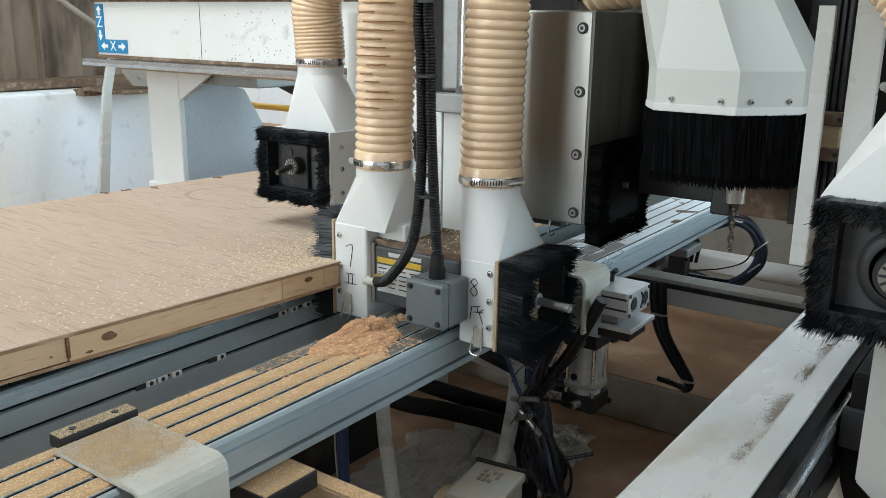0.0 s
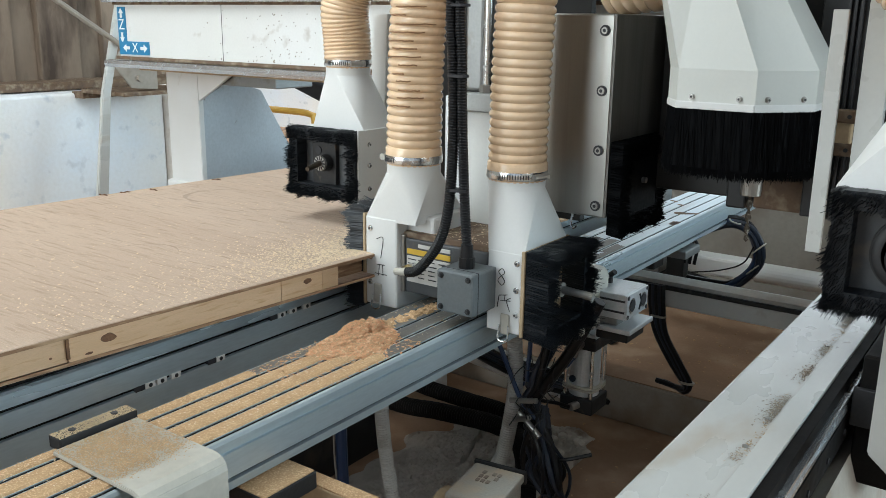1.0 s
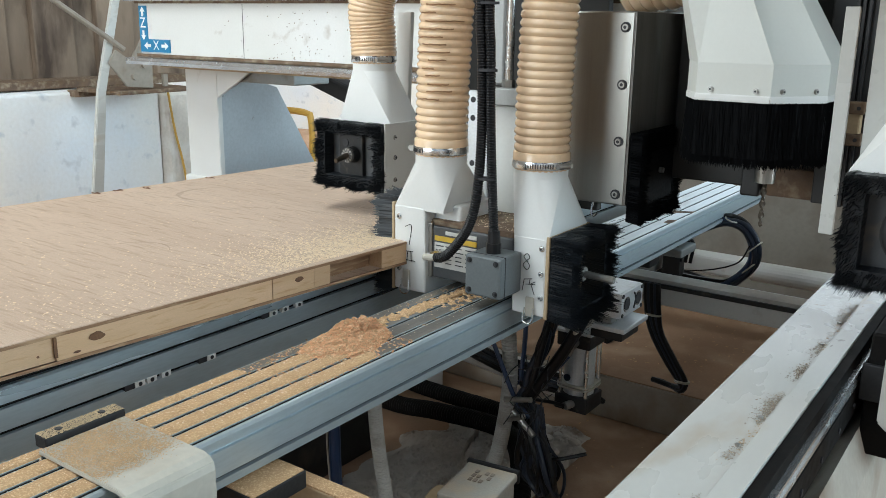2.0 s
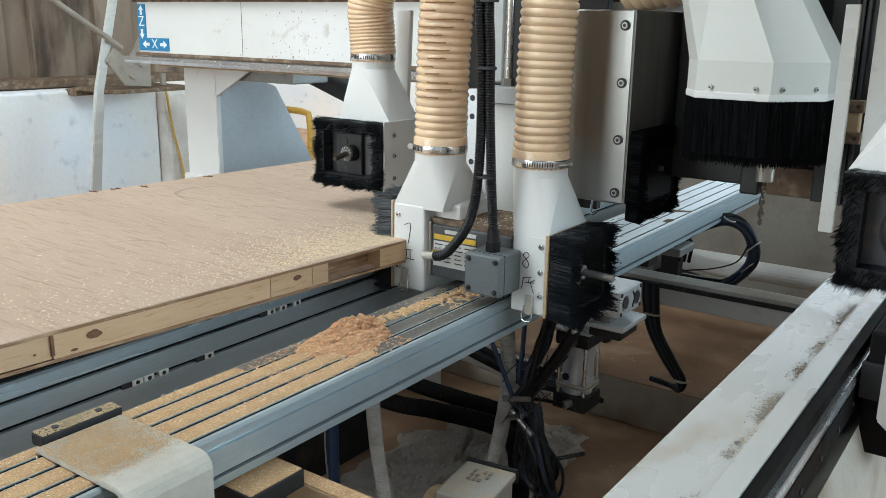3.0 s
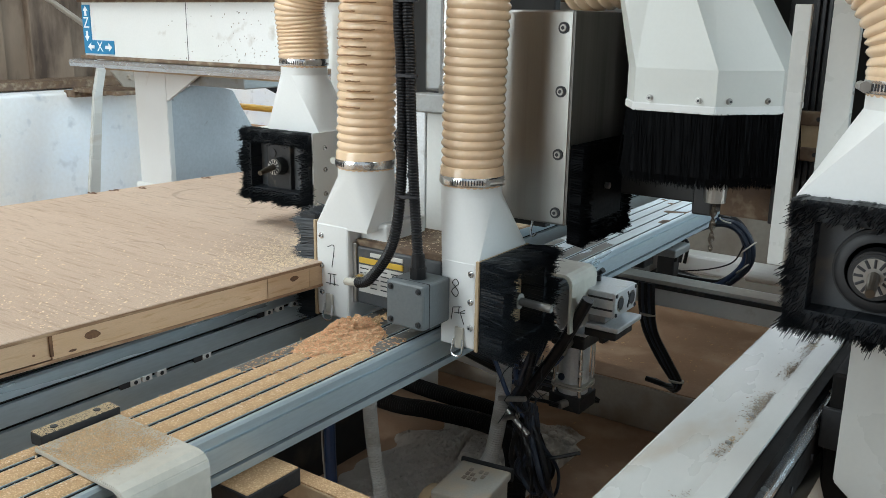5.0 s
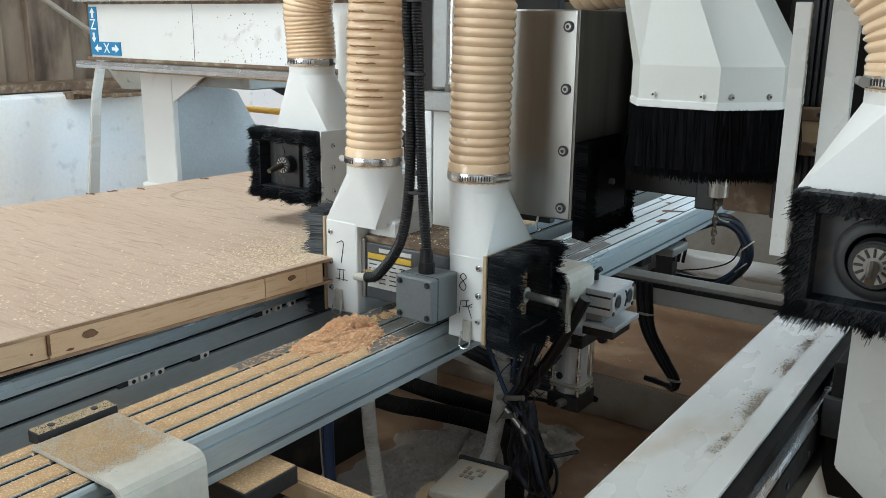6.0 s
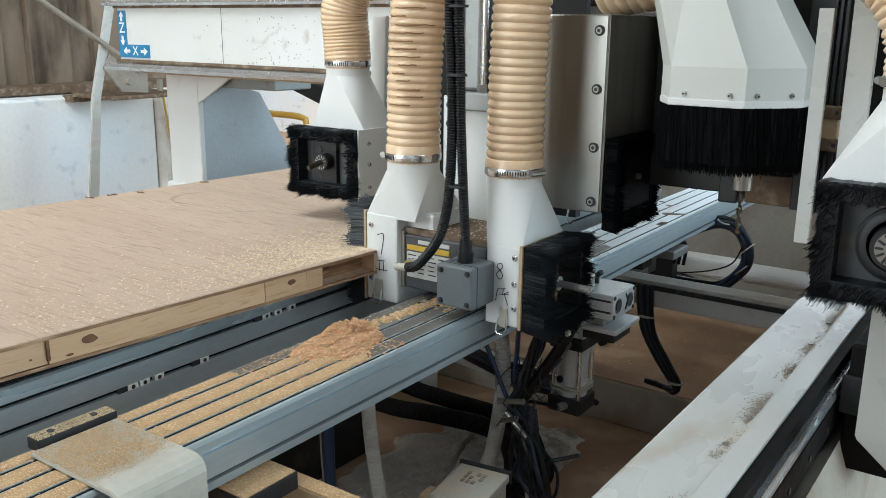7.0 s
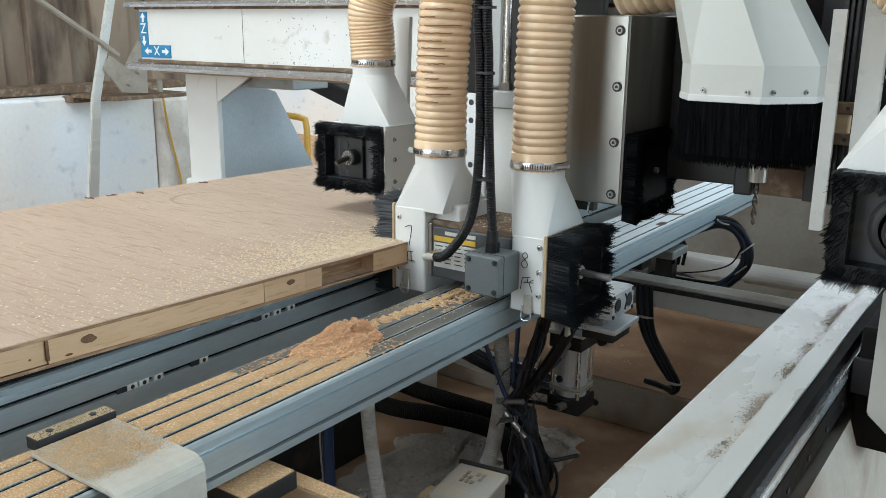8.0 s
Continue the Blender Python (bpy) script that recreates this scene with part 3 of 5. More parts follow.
def hose_clamp(c, r, parent, turn=0.0, side=1):
    """A steel band round a hose end, with its screw housing."""
    b = None
    x, y, z = c
    b = loft([ring_pts((x, y), r + a, r + a, 32, z + h) for a, h in ((0, -.0065), (.0015, -.0065), (.0022, -.005), (.0022, .005), (.0015, .0065), (0, .0065))], b)
    ob = part("hose_clamp", b, CHROME, parent, "steel hose clamp", smooth=True)
    a = radians(turn)
    d, s = Vector((math.cos(a), math.sin(a), 0)), Vector((-math.sin(a), math.cos(a), 0))
    p = Vector(c) + d * (r + .004)
    q = rod(p - s * .011, p + s * .013, .0048, seg=10)
    q = rod(p + s * .013, p + s * .018, .006, seg=6, bm=q)
    part("clamp_screw", q, STEEL, ob)
    for k in range(12):
        c0 = a + side * (.35 + k * .085)
        e = Vector((math.cos(c0), math.sin(c0), 0))
        m = Matrix.Translation(Vector(c) + e * (r + .0022)) @ Matrix.Rotation(c0, 4, "Z")
        part("band_slot", box(-.0006, .0005, -.0007, .0007, -.0035, .0035, turn=m), INK, ob)
    cuff = loft([ring_pts((x, y), r + .0015, r + .0015, 28, z + .006), ring_pts((x, y), r + .001, r + .001, 28, z + .018), ring_pts((x, y), r - .001, r - .001, 28, z + .020)])
    part("hose_cuff", cuff, HOSE, ob, smooth=True)
    low = loft([ring_pts((x, y), r - .001, r - .001, 28, z - .0095), ring_pts((x, y), r - .0005, r - .0005, 28, z - .006)])
    part("hose_lip", low, HOSE, ob, smooth=True)
    return ob


def hood_loft(base, base_z, c, r, top_z, parent, n=32):
    """A folded sheet-metal transition from a rectangle to a round collar: four flat triangles and four conical corners."""
    x0, x1, y0, y1 = base
    b = bmesh.new()
    low = [b.verts.new((x, y, base_z - .004)) for x, y in ((x1, y1), (x0, y1), (x0, y0), (x1, y0))]
    corner = [b.verts.new((x, y, base_z)) for x, y in ((x1, y1), (x0, y1), (x0, y0), (x1, y0))]
    ring = [[b.verts.new(p) for p in ring_pts(c, r, r, n, z)] for z in (top_z, top_z + .02)]
    for k in range(n):
        nxt = (k + 1) % n
        b.faces.new((corner[k * 4 // n], ring[0][nxt], ring[0][k]))
        b.faces.new((ring[0][k], ring[0][nxt], ring[1][nxt], ring[1][k]))
    for q in range(4):
        b.faces.new((corner[q], corner[(q + 1) % 4], ring[0][((q + 1) * n // 4) % n]))
        b.faces.new((low[q], low[(q + 1) % 4], corner[(q + 1) % 4], corner[q]))
    b.faces.new(ring[1])
    b.faces.new(low)
    bmesh.ops.recalc_face_normals(b, faces=b.faces)
    return part("hood", b, WHITE, parent, "white sheet-metal dust hood", smooth=12)


def ring_brush(parent, axis, face, lo, hi, length, wide, seed, spread=.09, material=BRISTLE):
    """A square ring of bristles on a frame that points along an axis (x or y, with a sign): lo and hi are its
    corners across that axis (u, z), face is where the roots are."""
    rng = random.Random(seed)
    ax, sg = axis[1], 1 if axis[0] == "+" else -1
    u0, z0, u1, z1 = *lo, *hi

    def at(u, a, z):
        return (face + sg * a, u, z) if ax == "x" else (u, face + sg * a, z)
    b = bmesh.new()
    outer = [(u0, z0), (u1, z0), (u1, z1), (u0, z1)]
    inner = [(u0 + wide, z0 + wide), (u1 - wide, z0 + wide), (u1 - wide, z1 - wide), (u0 + wide, z1 - wide)]
    L = [[b.verts.new(at(u, a, z)) for u, z in o] for o, a in ((outer, 0), (outer, length * .74), (inner, length * .74), (inner, 0))]
    for ra, rb in zip(L, L[1:] + L[:1]):
        for k in range(4):
            b.faces.new((ra[k], ra[(k + 1) % 4], rb[(k + 1) % 4], rb[k]))
    bmesh.ops.recalc_face_normals(b, faces=b.faces)
    hairs = []
    per = 2 * (u1 - u0 + z1 - z0)
    for i in range(int(per * 8500)):
        s = rng.uniform(0, per)
        side, off = 0, s
        for k, ln in enumerate((u1 - u0, z1 - z0, u1 - u0, z1 - z0)):
            if off < ln:
                side = k
                break
            off -= ln
        e = rng.random() ** 1.6 * wide
        u, z = ((u0 + off, z0 + e), (u1 - e, z0 + off), (u0 + off, z1 - e), (u0 + e, z0 + off))[side]
        out = ((0, -1), (1, 0), (0, 1), (-1, 0))[side]
        sp = rng.gauss(.0, spread) + (.12 * (1 - e / wide) if rng.random() < .5 else 0)
        ln = length * (rng.uniform(.82, 1.0) if rng.random() < .93 else rng.uniform(.95, 1.15))
        if side == 0:
            ln *= rng.uniform(.9, 1.1)
        clump = math.sin(off * 310 + seed) * .05
        tuft = math.sin(off * 95 + seed * 1.7 + side) + .6 * math.sin(off * 233 + seed * .6)
        ln *= 1 + .06 * tuft
        sp += .10 * tuft * (1 - e / wide)
        hairs.append((at(u, 0, z), at(u + (out[0] * sp + clump) * ln * .6, ln, z + (out[1] * sp) * ln * .6 - rng.random() * .1 * ln)))
    b = bristles(hairs, .00085, b)
    ob = part("brush", b, material, parent, "black bristle strip round the cutter")
    tagged(ob, kind="stuff")
    return ob


def latch(parent, p):
    """A toggle latch on a face that looks to -y."""
    x, y, z = p
    b = box(x - .008, x + .008, y - .004, y, z - .012, z + .022, .002)
    ob = part("latch", b, WHITE_PLASTIC, parent, "small draw latch")
    part("latch_loop", tube([(x - .008, y - .005, z + .004), (x - .009, y - .009, z - .016), (x - .004, y - .01, z - .021), (x + .004, y - .01, z - .021), (x + .009, y - .009, z - .016), (x + .008, y - .005, z + .004)], .0014, 6, 24), CHROME, ob)
    return ob


def scribble(parent, strokes, y, material=INK, r=.0007):
    """Pen strokes on a face that looks to -y."""
    b = None
    for s in strokes:
        b = tube([(p[0], y - .0004, p[1]) for p in s], r, 5, max(8, len(s) * 5), bm=b)
    return part("pen_mark", b, material, parent, "handwritten pen marks")


def letters(parent, text, size, p, material, turn=(90, 0, 0)):
    cu = bpy.data.curves.new("lettering", "FONT")
    cu.body, cu.size, cu.extrude, cu.align_x, cu.align_y = text, size, .0003, "CENTER", "CENTER"
    tmp = new("lettering_source", cu)
    dg = bpy.context.evaluated_depsgraph_get()
    me = bpy.data.meshes.new_from_object(tmp.evaluated_get(dg))
    bpy.data.objects.remove(tmp)
    b = bmesh.new()
    b.from_mesh(me)
    bpy.data.meshes.remove(me)
    bmesh.ops.transform(b, matrix=pose(*p, *turn), verts=b.verts)
    return part("lettering", b, material, parent)


def gantry_beam():
    y = 1.84
    beam = part("beam", box(-2.513, .9, y, y + .24, -.118, .055, .003), WHITE_DIRTY, GANTRY, "white painted gantry beam, spotted and scuffed")
    part("lower_guideway", prism([(y, -.148), (y - .026, -.146), (y - .029, -.136), (y - .026, -.126), (y, -.124)], "x", -2.56, .9), POLISHED, beam)
    part("upper_guideway", prism([(y, .052), (y - .022, .053), (y - .024, .06), (y - .022, .068), (y, .07)], "x", -2.56, .9), POLISHED, beam)
    part("grime_line", box(-2.53, .9, y - .004, y + .02, -.122, -.112, .001), RUST, beam, "dark dusty line above the guideway")
    part("grime_line", box(-2.53, .9, y - .004, y + .02, .045, .053, .001), RUST, beam)
    part("panel_joint", box(-2.0238, -2.0230, y - .0012, y + .001, -.112, .046), INK, beam)
    part("underside", box(-2.45, .9, y + .02, y + .22, -.155, -.118, .003), BEIGE_EDGE, beam)
    rng = random.Random(2)
    b = None
    for k in range(90):
        x, z, s = rng.uniform(-2.15, -1.5), -.108 + .145 * rng.random() ** 1.7, rng.uniform(.0004, .0013)
        x = x if rng.random() < .6 else rng.gauss(-1.80, .06)
        b = prism([(x - s, z), (x, z - s * 1.6), (x + s, z + s * .3), (x + s * .2, z + s * 1.5)], "y", y - .0015, y, bm=b)
    tagged(part("chipped_paint", b, RUST, beam, "chipped paint spots"), kind="stuff")
    # axis sign: arrows with Z and X
    s = part("axis_sign", prism([(-2.508, -.106), (-2.360, -.106), (-2.360, -.066), (-2.470, -.066), (-2.470, .038), (-2.508, .038)], "y", y - .0035, y), BLUE_SIGN, beam, "blue axis sign with white arrows")
    letters(s, "Z", .046, (-2.489, y - .004, -.016), SIGN_WHITE)
    letters(s, "X", .042, (-2.428, y - .004, -.086), SIGN_WHITE)

    def arrow(cx, cz, dx, dz, ln=.026, w=.011):
        px, pz = -dz, dx
        pts = [(cx - dx * ln / 2 + px * w * .4, cz - dz * ln / 2 + pz * w * .4), (cx + px * w * .4, cz + pz * w * .4), (cx + px * w, cz + pz * w),
               (cx + dx * ln / 2, cz + dz * ln / 2), (cx - px * w, cz - pz * w), (cx - px * w * .4, cz - pz * w * .4), (cx - dx * ln / 2 - px * w * .4, cz - dz * ln / 2 - pz * w * .4)]
        part("arrow", prism(pts, "y", y - .0045, y - .0036), SIGN_WHITE, s)
    arrow(-2.489, .020, 0, 1, .03, .012)
    arrow(-2.489, -.054, 0, -1, .03, .012)
    arrow(-2.472, -.086, -1, 0, .034, .012)
    arrow(-2.384, -.086, 1, 0, .034, .012)
    # left leg
    leg = part("gantry_leg", prism([(-2.50, -.15), (-2.34, -.15), (-2.34, -.95), (-2.50, -.95)], "y", 2.0, 2.02, .002), WHITE, GANTRY, "white front plate of the gantry leg")
    part("side_panel", prism([(2.02, -.245), (2.15, -.195), (2.28, -.235), (2.47, -.535), (2.62, -.8), (2.62, -.95), (2.02, -.95)], "x", -2.36, -2.345, .002), GREY_PANEL, leg, "grey-blue side panel with a sloping edge")
    part("corner_flange", prism([(-2.34, -.15), (-2.18, -.165), (-2.34, -.255)], "y", 2.0, 2.012, .001), WHITE, leg)
    part("bracket", box(-2.30, -2.0, 2.02, 2.18, -.20, -.15, .004), ALU_DARK, leg, "dirty grey bracket under the beam")
    part("foot", box(-2.52, -2.34, 1.99, 2.1, -.62, -.53, .008), WHITE, leg)
    part("cable_chain", box(-2.2, -1.3, 2.25, 2.33, -.30, -.24, .01, turn=Matrix.Translation((-1.9, 2.3, -.27)) @ Matrix.Rotation(radians(18), 4, "Y") @ Matrix.Translation((1.9, -2.3, .27))), BLACK_RUBBER, leg, "black cable chain")


def horizontal_unit():
    """The double-ended horizontal spindle with its two suction boxes."""
    # suction box with the brush towards +x
    a = part("suction_box", box(-.726, -.664, 1.236, 1.375, -.468, -.335, .003), WHITE, GANTRY, "white suction box marked 8")
    hood_loft((-.7255, -.660, 1.2365, 1.376), -.337, (-.709, 1.288), .0452, -.243, a)
    hose_clamp((-.709, 1.288, -.221), .0462, a, -18, -1)
    hose("dust_hose", [(-.709, 1.288, -.214), (-.708, 1.288, -.08), (-.704, 1.290, .05), (-.70, 1.30, .22), (-.69, 1.33, .42)])
    part("board_edge", box(-.664, -.658, 1.234, 1.38, -.470, -.331, .001), BEIGE_EDGE, a, "raw board edge behind the bristles")
    ring_brush(a, "+x", -.659, (1.238, -.472), (1.378, -.332), .056, .02, 11)
    for z in (-.352, -.395, -.435):
        screw(a, (-.672, 1.236, z), (0, -1, 0), .0038)
    latch(a, (-.690, 1.236, -.458))
    scribble(a, [[(-.7, -.375), (-.705, -.37), (-.699, -.364), (-.694, -.37), (-.7, -.376), (-.706, -.384), (-.699, -.391), (-.694, -.384), (-.7, -.375)],
                 [(-.703, -.408), (-.688, -.405)], [(-.703, -.408), (-.706, -.428)], [(-.7, -.416), (-.682, -.414)], [(-.692, -.406), (-.693, -.416)], [(-.69, -.414), (-.683, -.432)], [(-.69, -.414), (-.682, -.409)]], 1.236)
    part("spindle_nose", rod((-.664, 1.30, -.40), (-.645, 1.30, -.40), .028, .024, 20), BLACK_STEEL, a)
    part("collet", rod((-.645, 1.30, -.40), (-.625, 1.30, -.40), .014, .012, 16), STEEL, a)
    part("cutter", rod((-.625, 1.30, -.40), (-.572, 1.30, -.402), .0062, seg=14, bevel=.001), ALU_DARK, a, "grey steel shank cutter")
    # suction box with the brush towards -x
    c = part("suction_box", box(-.969, -.90, 1.226, 1.37, -.470, -.313, .004), WHITE, GANTRY, "white suction box marked 7")
    hood_loft((-.967, -.862, 1.227, 1.368), -.315, (-.899, 1.27), .0452, -.238, c)
    part("casing", box(-.902, -.845, 1.255, 1.36, -.345, -.308, .006), WHITE, c, "white casing above the motor")
    hose_clamp((-.899, 1.27, -.214), .0462, c, 190)
    hs = hose("dust_hose", [(-.899, 1.27, -.206), (-.896, 1.27, -.08), (-.890, 1.272, .05), (-.885, 1.29, .22), (-.88, 1.32, .42)])
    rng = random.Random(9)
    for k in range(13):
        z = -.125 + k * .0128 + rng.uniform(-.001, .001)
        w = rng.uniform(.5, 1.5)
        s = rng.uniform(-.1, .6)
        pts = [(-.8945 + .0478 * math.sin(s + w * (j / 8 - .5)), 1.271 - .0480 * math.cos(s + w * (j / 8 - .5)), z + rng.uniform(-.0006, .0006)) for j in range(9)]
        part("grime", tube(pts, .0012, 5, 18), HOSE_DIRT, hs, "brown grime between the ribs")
    part("board_edge", box(-.974, -.969, 1.225, 1.37, -.472, -.311, .001), BEIGE_EDGE, c)
    ring_brush(c, "-x", -.973, (1.228, -.476), (1.37, -.305), .044, .02, 12, .2)
    for z in (-.335, -.385, -.430):
        screw(c, (-.957, 1.226, z), (0, -1, 0), .0038)
    latch(c, (-.94, 1.226, -.452))
    scribble(c, [[(-.944, -.352), (-.93, -.349), (-.935, -.385)], [(-.944, -.397), (-.926, -.396)], [(-.938, -.397), (-.940, -.416)], [(-.931, -.397), (-.930, -.415)], [(-.948, -.413), (-.922, -.413)]], 1.226)
    # motor
    m = part("spindle_motor", box(-.895, -.728, 1.24, 1.37, -.440, -.345, .003), MOTOR_GREY, GANTRY, "dark grey spindle motor with a rating plate")
    part("top_plate", box(-.898, -.727, 1.243, 1.375, -.345, -.335, .001), RUST, m, "dusty motor top")
    part("end_flange", box(-.903, -.893, 1.236, 1.37, -.440, -.340, .002), STEEL, m)
    pl = part("rating_plate", box(-.888, -.80, 1.2375, 1.2399, -.419, -.374, .0005), PLATE_TXT, m, "silver rating plate with small print")
    part("warning_label", box(-.888, -.80, 1.2378, 1.2399, -.371, -.362, .0004), YELLOW, m, "yellow warning label")
    part("maker_mark", box(-.865, -.80, 1.2378, 1.2399, -.3585, -.352, .0004), PLATE_TXT, m)
    for r in range(5):
        for q in range(4):
            part("print_line", box(-.885 + q * .021, -.868 + q * .021 - (.004 if (r + q) % 3 else 0), 1.2370, 1.2376, -.3785 - r * .0075 - .0018, -.3785 - r * .0075), INK, pl)
    # junction box
    j = part("junction_box", box(-.776, -.708, 1.168, 1.235, -.430, -.362, .0035), BOX_GREY, GANTRY, "grey junction box on the motor")
    part("lid_seam", box(-.7765, -.7075, 1.182, 1.1833, -.4305, -.3615), INK, j)
    for x in (-.767, -.717):
        for z in (-.371, -.421):
            screw(j, (x, 1.168, z), (0, -1, 0), .0034, BLACK_STEEL)
    part("cable_gland", rod((-.742, 1.20, -.363), (-.742, 1.20, -.345), .0125, seg=12), CABLE, j)
    part("gland_nut", rod((-.742, 1.20, -.345), (-.742, 1.20, -.325), .0108, .0095, 16), CABLE, j)
    part("conduit", tube([(-.742, 1.20, -.33), (-.745, 1.195, -.25), (-.7485, 1.19, -.13), (-.751, 1.19, -.04), (-.755, 1.19, .05), (-.76, 1.21, .35)], .0072, 12, rib=.0009, pitch=.0042, per=4), CABLE, j, "black corrugated conduit")
    part("conduit", tube([(-.853, 1.192, -.388), (-.828, 1.19, -.378), (-.791, 1.188, -.335), (-.773, 1.187, -.291), (-.765, 1.188, -.225), (-.764, 1.19, -.133), (-.767, 1.19, -.045), (-.771, 1.19, .041), (-.775, 1.21, .35)], .0076, 12, rib=.0009, pitch=.0042, per=4), CABLE, m, "black corrugated conduit")
    part("air_fitting", rod((-.878, 1.195, -.391), (-.848, 1.192, -.387), .006, .0065, 12), WHITE_PLASTIC, m, "white hose fitting")
    part("fitting_stem", rod((-.872, 1.24, -.391), (-.872, 1.197, -.391), .0075, seg=12), CHROME, m)
    for z in (-.24, -.07, .03):
        part("cable_tie", loft([ring_pts((-.757, 1.19), .018, .0098, 16, z - .002), ring_pts((-.757, 1.19), .018, .0098, 16, z + .002)]), INK, m)


def nose_unit(x, y, z, seed, parent, label, w=.088, h=.066, nut_r=.021, bare=False):
    """A spindle that points at -y inside a square ring of bristles, below its dust hood."""
    u = part("suction_frame", box(x - w, x + w, y + .045, y + .135, z - h, z + h, .003), WHITE, parent, label)
    part("inner_face", box(x - w + .012, x + w - .012, y + .040, y + .046, z - h + .012, z + h - .012, .002), MOTOR_GREY, u)
    part("side_plate", box(x + w, x + w + .004, y + .02, y + .135, z - h - .01, z + h + .004, .001), WHITE, u)
    for k in (-.045, .0, .04):
        screw(u, (x + w + .004, y + .05, z + k), (1, 0, 0), .0036)
    ring_brush(u, "-y", y + .045, (x - w, z - h), (x + w, z + h), .043, .021, seed, .06)
    if bare:
        pl = part("collet_plate", box(x - .040, x + .022, y + .030, y + .041, z - .045, z + .048, .002), BLACK_STEEL, u, "oily black steel plate")
        part("plate_hole", rod((x - .022, y + .0302, z + .022), (x - .022, y + .0285, z + .022), .008, seg=14), INK, pl)
        part("lock_nut", rod((x, y + .03, z), (x, y + .012, z), .017, .015, 20, bevel=.002), BLACK_STEEL, u)
    else:
        part("spindle_nose", rod((x, y + .045, z), (x, y + .03, z), .044, .042, 28, bevel=.003), BLACK_STEEL, u)
        part("spindle_bevel", loft([[(x + q * math.cos(a), y + d, z + q * math.sin(a)) for a in [2 * math.pi * k / 32 for k in range(32)]] for q, d in ((.040, .0298), (.036, .0275), (.030, .0275), (.029, .0298))]), BLACK_STEEL, u, "black steel bevel ring", smooth=True)
        part("lock_nut", rod((x, y + .03, z), (x, y + .012, z), .026, .024, 24, bevel=.002), BLACK_STEEL, u)
    nut = part("collet_nut", rod((x, y + .013, z), (x, y + .008, z), nut_r, seg=24), STEEL, u, "slotted steel collet nut")
    for k in range(12):
        a = 2 * math.pi * k / 12
        d = Vector((math.cos(a), 0, math.sin(a)))
        c = Vector((x, y + .008, z))
        part("slot", rod(c + d * nut_r * .5, c + d * nut_r * .96, .0014, seg=6), INK, nut)
    part("cutter", rod((x, y + .008, z), (x + .004, y - .03, z - .006), .006, .0045, 12), DRILL_STEEL, u)
    part("nose_bolt", rod((x - .02, y + .04, z + .046), (x - .02, y + .034, z + .046), .006, seg=10), CHROME, u)
    return u


